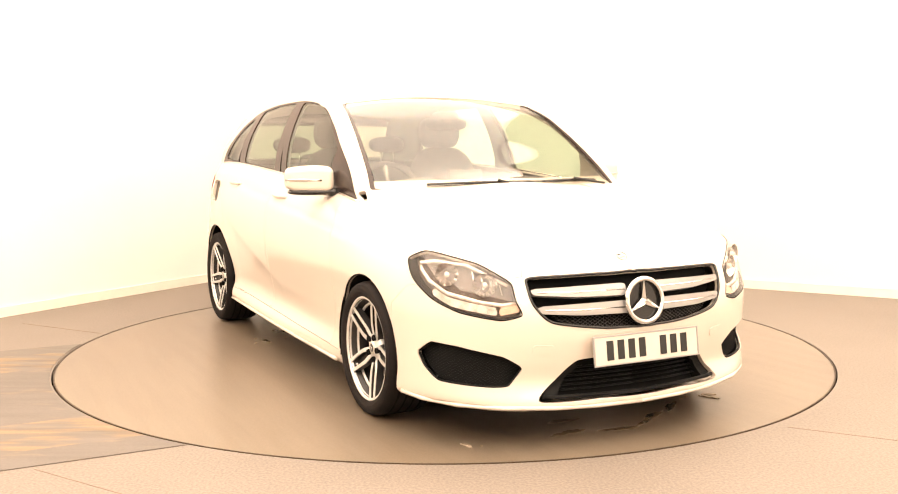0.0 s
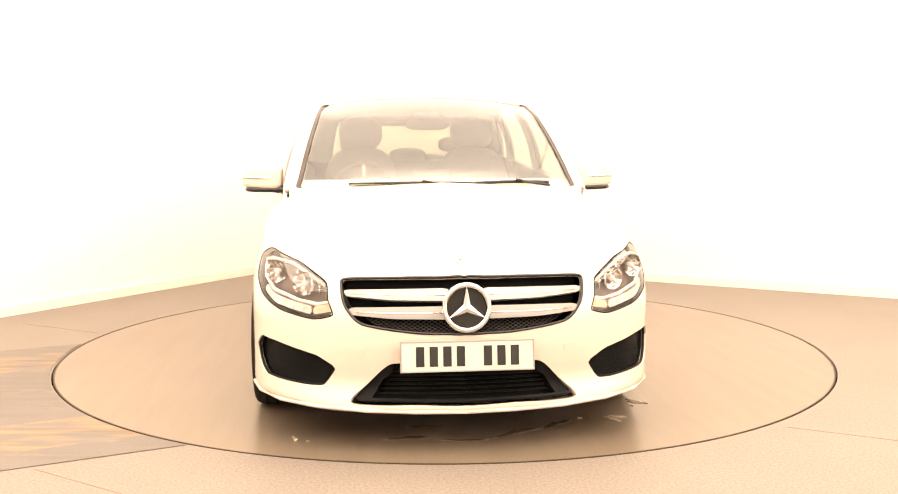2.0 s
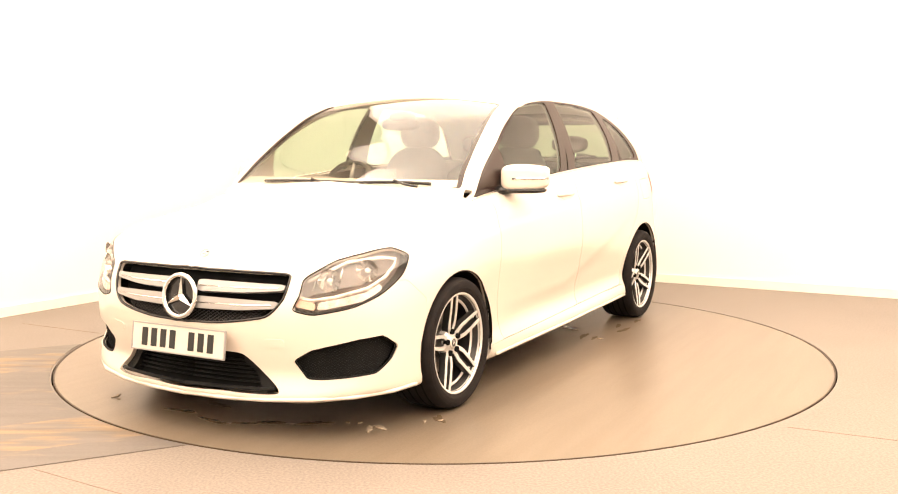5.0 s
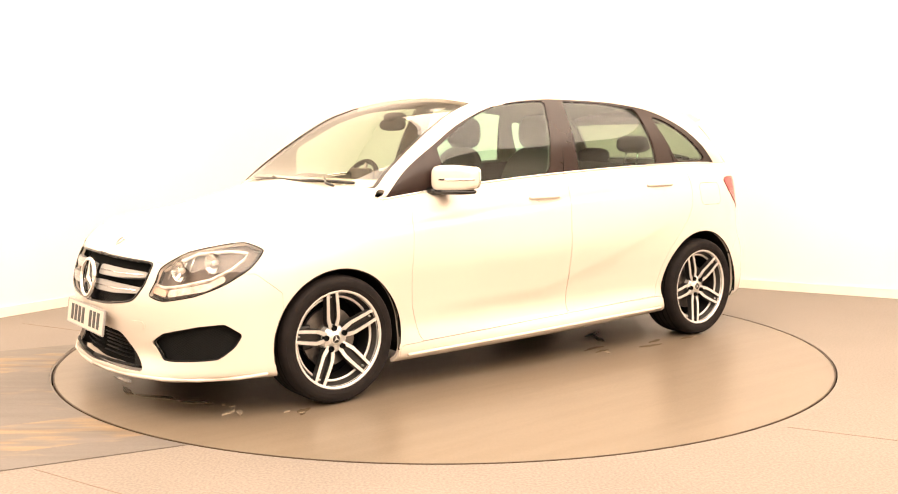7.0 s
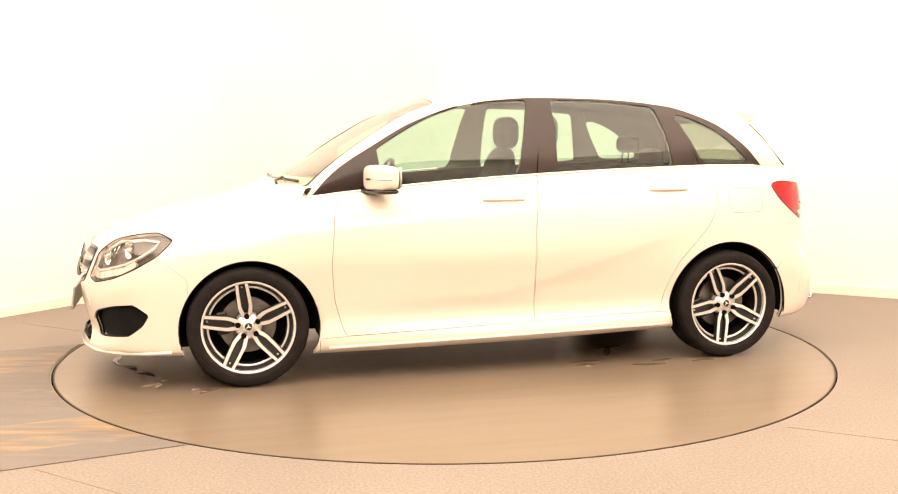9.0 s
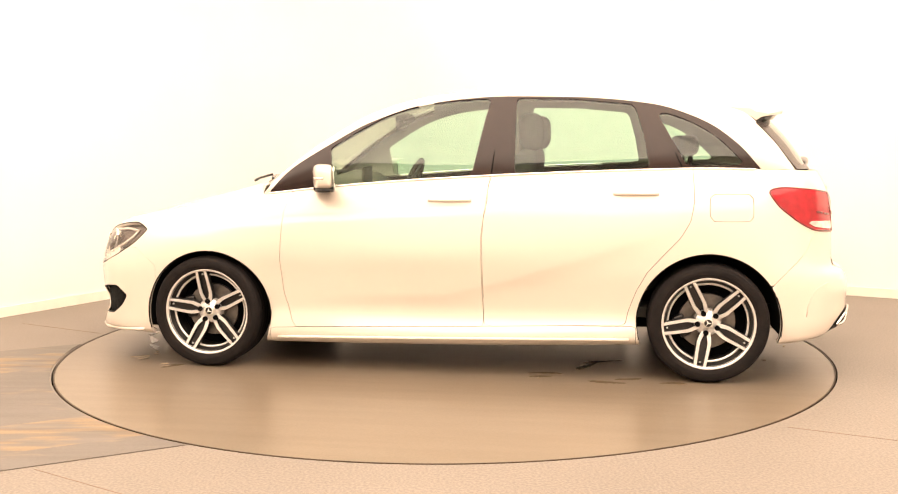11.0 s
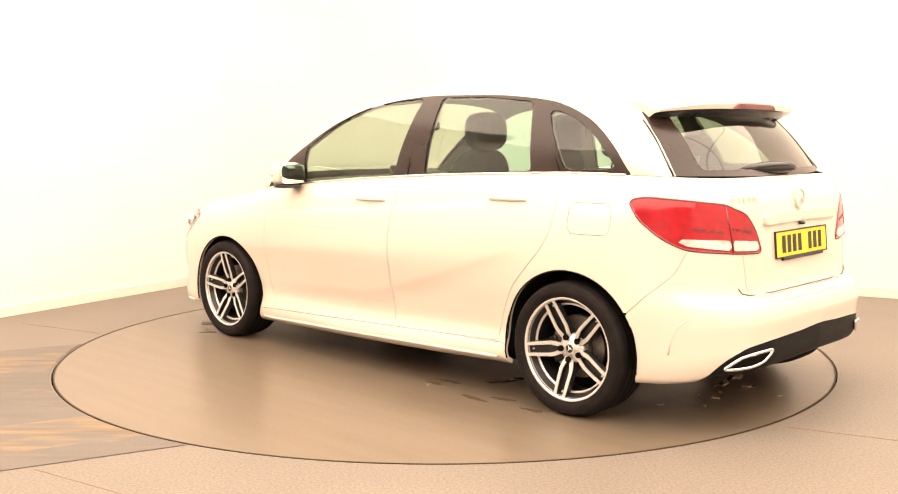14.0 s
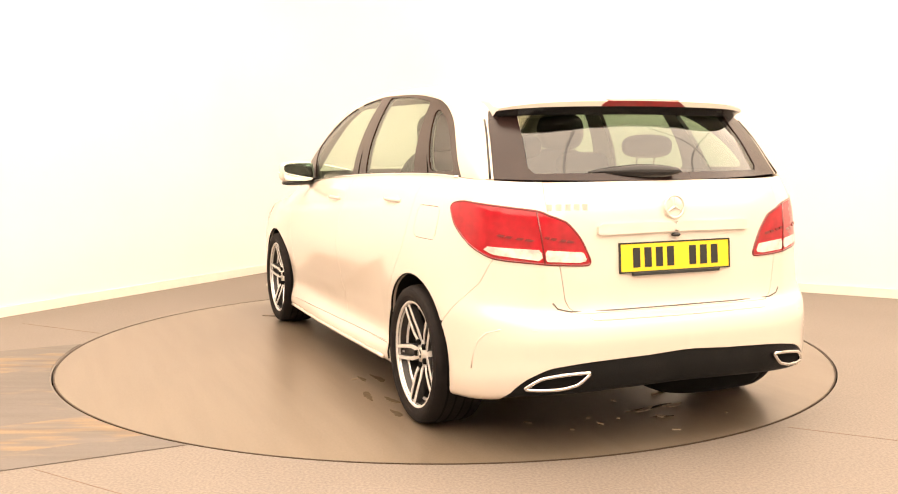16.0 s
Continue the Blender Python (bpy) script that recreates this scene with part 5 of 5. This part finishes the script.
def cabin(car):
    def seat(x, y, rear=False):
        w = 0.25
        vs, fs = egg((0, 0, 0.02), (0.27, w, 0.09), 3.2, 24, 14)
        c = mesh_ob("seat", vs, fs, M_SEAT, car, label="black cloth front seat")
        c.matrix_basis = pose(x, y, 0.50)
        m = pose(-0.24, 0, 0.36, 0, -16, 0)
        vs, fs = egg((0, 0, 0), (0.075, w * 0.96, 0.35), 3.0, 24, 18)
        mesh_ob("backrest", [m @ Vector(v) for v in vs], fs, M_SEAT, c)
        vs, fs = egg((-0.345, 0, 0.79), (0.070, 0.140, 0.105), 2.8, 22, 14)
        mesh_ob("headrest", vs, fs, M_SEAT, c)
        for sy in (-0.06, 0.06):
            mesh_ob("headrest_post", *tube([(-0.325, sy, 0.66), (-0.35, sy, 0.78)], 0.006, 8), M_CHROME, c)
    seat(-0.06, 0.36)
    seat(-0.06, -0.36)
    # rear bench
    vs, fs = egg((-0.92, 0, 0.50), (0.27, 0.62, 0.10), 4, 28, 12)
    bench = mesh_ob("rear_bench", vs, fs, M_SEAT, car, label="black cloth rear bench")
    m = pose(-1.17, 0, 0.80, 0, -18, 0)
    vs, fs = egg((0, 0, 0), (0.075, 0.62, 0.30), 4, 28, 16)
    mesh_ob("backrest", [m @ Vector(v) for v in vs], fs, M_SEAT, bench)
    for y in (0.36, -0.36, 0.0):
        top = 1.212 if y else 1.13
        mesh_ob("headrest", *egg((-1.275, y, top), (0.05, 0.135, 0.057), 2.8, 20, 12), M_SEAT, bench)
        for sy in (-0.05, 0.05):
            mesh_ob("headrest_post", *tube([(-1.25, y + sy, 1.04), (-1.27, y + sy, top)], 0.006, 6), M_CHROME, bench)
    # dashboard
    n = 28
    vs, fs = [], []
    prof = [(1.10, 0.985), (0.95, 1.012), (0.80, 1.02), (0.66, 1.005), (0.60, 0.965), (0.60, 0.86), (0.68, 0.70), (0.80, 0.55)]
    for k in range(n + 1):
        y = -0.70 + 1.40 * k / n
        hump = 0.035 * math.exp(-((y + 0.36) / 0.17) ** 2)
        for x, z in prof:
            vs.append((x - 0.06 * (y / 0.7) ** 2 * (x > 0.9), y, z + hump * (0.6 < x < 0.9) * (z > 0.95) - 0.02 * (abs(y) / 0.7) ** 4))
    kk = len(prof)
    fs = [(i * kk + j, i * kk + j + 1, (i + 1) * kk + j + 1, (i + 1) * kk + j) for i in range(n) for j in range(kk - 1)]
    d = mesh_ob("dashboard", vs, fs, M_CABIN, car, label="dark moulded dashboard")
    bm = bmesh.new()
    box(bm, 0.64, 0.0, 1.035, 0.02, 0.20, 0.10, 0.006)
    part("screen", bm, M_CABIN, d, "black upright display")
    for y in (-0.60, -0.12, 0.0, 0.12, 0.60):
        vs, fs = lathe([(0.02, 0.0), (0.034, 0.0), (0.038, 0.006), (0.034, 0.012), (0.02, 0.008)], 20)
        mm = pose(0.60, y, 0.92) @ pose(0, 0, 0, 0, 0, 90)
        mesh_ob("air_vent", [mm @ Vector(v) for v in vs], fs, M_SILVER, d)
    # steering wheel, on the car's right
    m = pose(0.44, -0.36, 0.945, 0, 66, 0)
    ring = tube([(0.185 * math.cos(a), 0.185 * math.sin(a), 0) for a in (2 * math.pi * k / 36 for k in range(36))], 0.016, 8, True)
    w = mesh_ob("steering_wheel", [m @ Vector(v) for v in ring[0]], ring[1], M_SEAT, car, label="black steering wheel")
    vs, fs = egg((0, 0, 0.0), (0.075, 0.085, 0.03), 2.5, 18, 10)
    mesh_ob("wheel_boss", [m @ Vector(v) for v in vs], fs, M_CABIN, w)
    for a in (90, 270, 180):
        q = (math.cos(radians(a)), math.sin(radians(a)))
        mesh_ob("wheel_arm", *tube([m @ Vector((0.06 * q[0], 0.06 * q[1], 0)), m @ Vector((0.18 * q[0], 0.18 * q[1], 0))], 0.013, 6), M_SILVER, w)
    # inner mirror, sensor housing
    mesh_ob("rear_view_mirror", *egg((0.42, 0.0, 1.335), (0.022, 0.125, 0.036), 3, 22, 12), M_PLASTIC, car)
    mesh_ob("sensor_housing", *egg((0.40, 0.0, 1.378), (0.06, 0.075, 0.03), 2.4, 18, 10), M_PLASTIC, car)
    # floor tub and door linings, parcel shelf
    bm = bmesh.new()
    box(bm, -0.35, 0, 0.33, 2.6, 1.40, 0.06, 0.01)
    part("cabin_floor", bm, M_CABIN, car)
    for sg in (1, -1):
        xs = np.linspace(0.95, -1.65, 40)
        ss = np.array([at_x(x) for x in xs])
        vs, fs = [], []
        for v in (0.66, 0.78, 0.90, 0.985):
            vs += [tuple(q) for q in shell(ss, np.full(len(ss), v), -0.055)]
        k = len(xs)
        fs = [(r * k + i, r * k + i + 1, (r + 1) * k + i + 1, (r + 1) * k + i) for r in range(3) for i in range(k - 1)]
        mesh_ob("door_lining", *((vs, fs) if sg > 0 else mirrored(vs, fs)), M_CABIN, car)
    bm = bmesh.new()
    box(bm, -1.55, 0, 1.00, 0.44, 1.22, 0.02, 0.004)
    part("parcel_shelf", bm, M_CABIN, car)


# ---- marks and litter on the floor ----
def slab(name, ring, z0, z1, mat):
    bm = bmesh.new()
    lo = [bm.verts.new((x, y, z0)) for x, y in ring]
    hi = [bm.verts.new((x, y, z1)) for x, y in ring]
    bm.faces.new(lo[::-1]), bm.faces.new(hi)
    n = len(ring)
    for i in range(n):
        bm.faces.new((lo[i], lo[(i + 1) % n], hi[(i + 1) % n], hi[i]))
    return part(name, bm, mat)


def floor_marks():
    """Worn grey and tan floor strips that run up to the turntable from one side."""
    R = 2.246

    def strip(a0, a1, d0, d1, mat, lab):
        # from the turntable's edge between two bearings out to the room's side
        inner = [(R * math.cos(a), R * math.sin(a)) for a in np.linspace(a0, a1, 12)]
        outer = [(inner[-1][0] + d1[0], inner[-1][1] + d1[1]), (inner[0][0] + d0[0], inner[0][1] + d0[1])]
        tagged(slab("floor_strip", inner + outer, -0.001, 0.004, mat), lab, "floor strip", kind="structure")
    b = [radians(k) for k in (178.6, 195.5, 223.5, 235.3, 241.7)]
    strip(b[0], b[0] + 0.10, (-1.6, -0.80), (-1.6, -0.80), M_SLATE, "worn grey floor strip beside the turntable")
    strip(b[0] + 0.10, b[1], (-1.6, -0.80), (-1.6, -0.80), M_TAN, "worn tan floor strip beside the turntable")
    strip(b[1], b[2], (-1.6, -0.80), (-1.6, -0.80), M_SLATE, "worn grey floor strip beside the turntable")
    strip(b[2], b[3], (-1.6, -0.80), (-1.6, -0.80), M_TAN, "worn tan floor strip beside the turntable")
    strip(b[3], b[4], (-1.6, -0.80), (-1.6, -0.80), M_SLATE, "worn grey floor strip beside the turntable")
    # hairline seams in the vinyl
    for (x0, y0), (x1, y1) in (((-1.57, -2.27), (-0.79, -2.77)), ((1.49, -1.76), (2.66, -2.36)), ((-2.9, 0.76), (-2.24, 0.40))):
        d = Vector((x1 - x0, y1 - y0)).normalized()
        nrm = Vector((-d.y, d.x)) * 0.0016
        ring = [(x0 + nrm.x, y0 + nrm.y), (x1 + nrm.x, y1 + nrm.y), (x1 - nrm.x, y1 - nrm.y), (x0 - nrm.x, y0 - nrm.y)]
        tagged(slab("floor_seam", ring, -0.001, 0.0012, M_SEAM), "thin dark seam between vinyl sheets", "floor seam", kind="structure")


def debris():
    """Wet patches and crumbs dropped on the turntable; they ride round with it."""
    out = []
    rng = random.Random(4)

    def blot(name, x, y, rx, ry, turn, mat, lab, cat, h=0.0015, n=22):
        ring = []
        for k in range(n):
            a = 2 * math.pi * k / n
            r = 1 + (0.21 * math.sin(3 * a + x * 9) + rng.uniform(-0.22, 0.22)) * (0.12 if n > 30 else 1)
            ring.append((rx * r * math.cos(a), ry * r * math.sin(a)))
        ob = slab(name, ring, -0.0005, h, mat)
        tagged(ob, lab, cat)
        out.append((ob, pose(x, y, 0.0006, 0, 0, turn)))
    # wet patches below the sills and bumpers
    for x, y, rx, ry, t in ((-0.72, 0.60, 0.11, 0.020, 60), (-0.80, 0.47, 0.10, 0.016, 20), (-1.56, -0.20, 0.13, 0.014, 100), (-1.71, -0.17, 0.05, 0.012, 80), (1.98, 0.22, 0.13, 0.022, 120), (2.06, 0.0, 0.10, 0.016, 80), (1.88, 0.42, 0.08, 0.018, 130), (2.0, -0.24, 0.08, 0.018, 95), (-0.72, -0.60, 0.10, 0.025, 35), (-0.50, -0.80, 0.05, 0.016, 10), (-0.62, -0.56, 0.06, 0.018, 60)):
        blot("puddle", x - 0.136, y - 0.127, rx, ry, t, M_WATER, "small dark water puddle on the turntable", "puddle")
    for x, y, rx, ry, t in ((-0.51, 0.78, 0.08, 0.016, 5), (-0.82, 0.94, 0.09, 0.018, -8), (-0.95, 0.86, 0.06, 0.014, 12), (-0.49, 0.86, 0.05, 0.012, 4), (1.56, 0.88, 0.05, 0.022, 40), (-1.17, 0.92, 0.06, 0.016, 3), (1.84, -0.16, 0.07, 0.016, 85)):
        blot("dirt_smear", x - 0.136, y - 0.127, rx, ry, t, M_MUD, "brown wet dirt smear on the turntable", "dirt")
    for x, y, rx, ry, t in ((-1.58, -0.16, 0.055, 0.012, 115), (-1.57, -0.32, 0.05, 0.018, 100), (-1.70, -0.16, 0.020, 0.014, 30), (-1.36, -0.38, 0.05, 0.010, 110), (1.84, 0.69, 0.05, 0.010, 30), (1.80, 0.72, 0.035, 0.014, 70), (1.96, -0.71, 0.03, 0.01, 15)):
        blot("leaf_scrap", x - 0.136, y - 0.127, rx, ry, t, M_CRUMB, "pale wet scrap of litter on the turntable", "debris", 0.005, 15)
    for x, y in ((1.62, 0.84), (1.58, 0.90), (1.78, 0.60), (-1.72, 0.31), (-1.59, 0.15), (-1.55, 0.44), (-1.77, -0.47), (-1.69, 0.15), (-1.39, -0.11), (-1.65, 0.03), (-0.81, -0.61), (-0.60, -0.84), (-0.46, -0.88), (-0.55, -0.66), (1.8, 0.55), (1.99, -0.66), (-1.9, -0.1), (-0.48, 0.90)):
        blot("crumb", x - 0.136, y - 0.127, rng.uniform(0.008, 0.022), rng.uniform(0.004, 0.009), rng.uniform(0, 180), M_CRUMB, "pale crumb of debris on the turntable", "debris", 0.004, 9)
    return out


def wheels(car):
    tp = [(0.222, -0.10), (0.246, -0.115), (0.279, -0.122), (0.297, -0.110), (0.3052, -0.088), (0.3070, -0.04), (0.3070, 0.04), (0.3052, 0.088), (0.297, 0.110), (0.279, 0.122), (0.246, 0.115), (0.222, 0.10)]
    proto = new("wheel")
    proto.parent = car
    mesh_ob("tyre", *lathe(tp, 72), M_RUBBER, proto, label="black low-profile tyre")
    # dark bands laid on the tread in place of the shade in its grooves
    for gy in (-0.062, -0.021, 0.021, 0.062):
        mesh_ob("tread_groove_shade", *lathe([(0.3066, gy - 0.005), (0.3074, gy - 0.004), (0.3074, gy + 0.004), (0.3066, gy + 0.005)], 72), M_DARK, proto)
    for r0 in (0.258, 0.288):
        yy = float(np.interp(r0, [0.246, 0.279, 0.297], [0.115, 0.122, 0.110]))
        mesh_ob("sidewall_rib", *lathe([(r0 - 0.002, yy - 0.001), (r0 - 0.001, yy + 0.0012), (r0 + 0.001, yy + 0.0012), (r0 + 0.002, yy - 0.001)], 72), M_RUBBER, proto)
    mesh_ob("barrel", *lathe([(0.20, -0.09), (0.203, 0.05), (0.212, 0.068), (0.220, 0.084), (0.2275, 0.097)], 72), M_GREY, proto, label="dark grey wheel barrel")
    mesh_ob("rim", *lathe([(0.2225, 0.090), (0.2245, 0.103), (0.230, 0.109), (0.239, 0.109), (0.2425, 0.102), (0.240, 0.09)], 72), M_ALLOY, proto, label="polished alloy rim lip")
    mesh_ob("inner_ring", *lathe([(0.196, 0.060), (0.199, 0.066), (0.206, 0.068), (0.2085, 0.062), (0.2085, 0.05)], 72), M_ALLOY, proto, label="polished inner step of the rim")
    # five forked spokes: two slim machined ridges with dark painted flanks, a deep pocket between them
    for k in range(5):
        a0 = 2 * math.pi * k / 5 + math.pi / 2
        ca, sa = math.cos(a0), math.sin(a0)
        for sgn in (-1, 1):
            bm = bmesh.new()
            n = 10
            rows = []
            for i in range(n):
                t = i / (n - 1)
                r = 0.040 + t * (0.229 - 0.040)
                off = sgn * float(pchip([0, 0.15, 0.34, 0.65, 1], [0.011, 0.0185, 0.0275, 0.0265, 0.0235], t))
                w = float(np.interp(t, [0, 0.2, 0.4, 1], [0.011, 0.0110, 0.0088, 0.0082]))
                y = 0.080 + 0.024 * t - 0.014 * (1 - t) ** 2
                rows.append([(r, off - w * 1.25, y - 0.035), (r, off - w, y - 0.004), (r, off - w * 0.86, y), (r, off + w * 0.86, y), (r, off + w, y - 0.004), (r, off + w * 1.25, y - 0.035)])
            vv = [[bm.verts.new((rr * ca - oo * sa, yy, rr * sa + oo * ca)) for rr, oo, yy in row] for row in rows]
            for i in range(n - 1):
                for j in range(5):
                    f = bm.faces.new((vv[i][j], vv[i][j + 1], vv[i + 1][j + 1], vv[i + 1][j]))
                    f.material_index = 0 if 1 <= j <= 3 else 1
            sp = part("spoke", bm, M_ALLOY, proto, smooth=True, angle=30)
            sp.data.materials.append(M_GREY)
        # floor of the pocket
        rows = [(0.070, 0.010, 0.052), (0.11, 0.024, 0.058), (0.17, 0.022, 0.068), (0.215, 0.016, 0.078)]
        vs = [(r * ca - o * sg * sa, y, r * sa + o * sg * ca) for r, o, y in rows for sg in (-1, 1)]
        mesh_ob("spoke_pocket", vs, [(2 * i, 2 * i + 1, 2 * i + 3, 2 * i + 2) for i in range(3)], M_GREY, proto, smooth=False)
        vs, fs = lathe([(0.0, 0.0865), (0.0045, 0.0855), (0.0055, 0.078)], 10)
        mesh_ob("rim_stud", [(x + 0.207 * ca, y, z + 0.207 * sa) for x, y, z in vs], fs, M_ALLOY, proto)
    hub = [(0.0, 0.074), (0.03, 0.074), (0.034, 0.07), (0.06, 0.066), (0.068, 0.055), (0.07, 0.03)]
    mesh_ob("hub", *lathe(hub, 40), M_ALLOY, proto)
    mesh_ob("centre_cap", *lathe([(0.0, 0.079), (0.026, 0.079), (0.03, 0.075), (0.031, 0.07)], 32), M_PALE, proto)
    mesh_ob("cap_disc", *lathe([(0.0, 0.0796), (0.018, 0.0796), (0.0195, 0.079)], 28), M_GREY, proto)
    for k in range(3):
        a = math.pi / 2 + 2 * math.pi * k / 3
        d, w = (math.cos(a), math.sin(a)), (-math.sin(a), math.cos(a))
        vs = [(0.004 * w[0], 0.0802, 0.004 * w[1]), (-0.004 * w[0], 0.0802, -0.004 * w[1]), (0.019 * d[0], 0.0802, 0.019 * d[1]), (0.002 * d[0], 0.0822, 0.002 * d[1])]
        mesh_ob("cap_blade", vs, [(0, 2, 3), (2, 1, 3), (0, 3, 1)], M_ALLOY, proto, smooth=False)
    for k in range(5):
        a = 2 * math.pi * k / 5 + math.pi / 2
        vs, fs = lathe([(0.0, 0.074), (0.007, 0.075), (0.010, 0.081), (0.0135, 0.081), (0.0135, 0.055)], 12)
        mesh_ob("bolt", [(x + 0.053 * math.cos(a), y, z + 0.053 * math.sin(a)) for x, y, z in vs], fs, M_DARK, proto)
    finish(mesh_ob("brake_disc", *lathe([(0.0, 0.03), (0.075, 0.03), (0.08, 0.01), (0.143, 0.01), (0.146, 0.0), (0.143, -0.012), (0.06, -0.012)], 48), M_STEEL, proto))
    mesh_ob("wheel_back", *lathe([(0.0, -0.04), (0.2, -0.04), (0.203, -0.05)], 48), M_DARK, proto)
    bm = bmesh.new()
    box(bm, 0.125, 0.0, 0.03, 0.06, 0.05, 0.12, 0.012)
    part("brake_caliper", bm, M_GREY, proto)
    spots = [(FRONT_AXLE, 0.776, 0), (REAR_AXLE, 0.776, 0), (FRONT_AXLE, -0.776, 180), (REAR_AXLE, -0.776, 180)]
    proto.matrix_basis = pose(FRONT_AXLE, 0.776, HUB_Z, 0, 8, 0)
    for (x, y, r), spin in zip(spots[1:], (26, 50, 30)):
        copy_thing(proto, pose(x, y, HUB_Z, 0, 0, r) @ pose(0, 0, 0, 0, spin, 0))
    # wheel housings
    for x, cz, r in ((1.335, 0.294, 0.352), (-1.350, 0.303, 0.364)):
        for sgn in (1, -1):
            vs, fs, n = [], [], 40
            for i in range(n + 1):
                a = math.pi * (-0.05 + 1.10 * i / n)
                for y in (0.875, 0.50):
                    vs.append((x + r * math.cos(a), sgn * y, cz + r * math.sin(a)))
            fs = [(2 * i, 2 * i + 1, 2 * i + 3, 2 * i + 2) for i in range(n)]
            vs += [(x, sgn * 0.5, cz)]
            fs += [(2 * i + 1, len(vs) - 1, 2 * i + 3) for i in range(n)]
            mesh_ob("wheel_housing", vs, fs, M_DARK, car)


def underbody(car):
    for nm, q in (("floor_pan", (0.0, 0, 0.21, 1.85, 1.60, 0.09)), ("engine_tray", (0.2, 0, 0.235, 3.5, 0.96, 0.06)), ("boot_pan", (-1.60, 0, 0.31, 0.75, 0.98, 0.06)), ("front_undertray", (1.80, 0, 0.20, 0.42, 1.30, 0.05)), ("rear_undertray", (-1.82, 0, 0.33, 0.30, 1.10, 0.06))):
        bm = bmesh.new()
        box(bm, *q, 0.02)
        part(nm, bm, M_DARK, car)


# ---- build ----
studio()
ceiling_lights()
table = turntable()
car = new("car")
tagged(car, "white five-door hatchback with black window trim and alloy wheels", "car")
made = lower_body(car)
bonnet(car)
house = greenhouse(car)
wheels(car)
underbody(car)
front_lamps(car)
tail_lamps(car)
grilles(car)
plates(car)
mirrors(car)
trim(car)
tail_trim(car)
cabin(car)
floor_marks()

TURN = [(0.0, -62.79), (0.5, -66.38), (1.0, -71.88), (1.5, -77.56), (2.0, -83.6), (2.5, -89.28), (3.0, -95.35), (3.5, -101.01), (4.0, -107.15), (4.5, -112.74), (5.0, -118.82),
        (7.5, -147.73), (8.0, -153.67), (10.5, -182.79), (11.0, -188.67), (11.5, -194.35), (12.0, -200.21), (12.5, -206.1), (13.0, -211.92), (13.5, -217.6), (14.0, -223.52),
        (14.5, -229.2), (15.0, -235.3), (15.5, -241.11), (16.0, -247.27)]
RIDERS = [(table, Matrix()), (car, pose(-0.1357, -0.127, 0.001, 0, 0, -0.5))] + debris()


def motions():
    for thing, seat in RIDERS:
        walk(thing, [(t, pose(0, 0, 0, 0, 0, a) @ seat) for t, a in TURN])


motions()
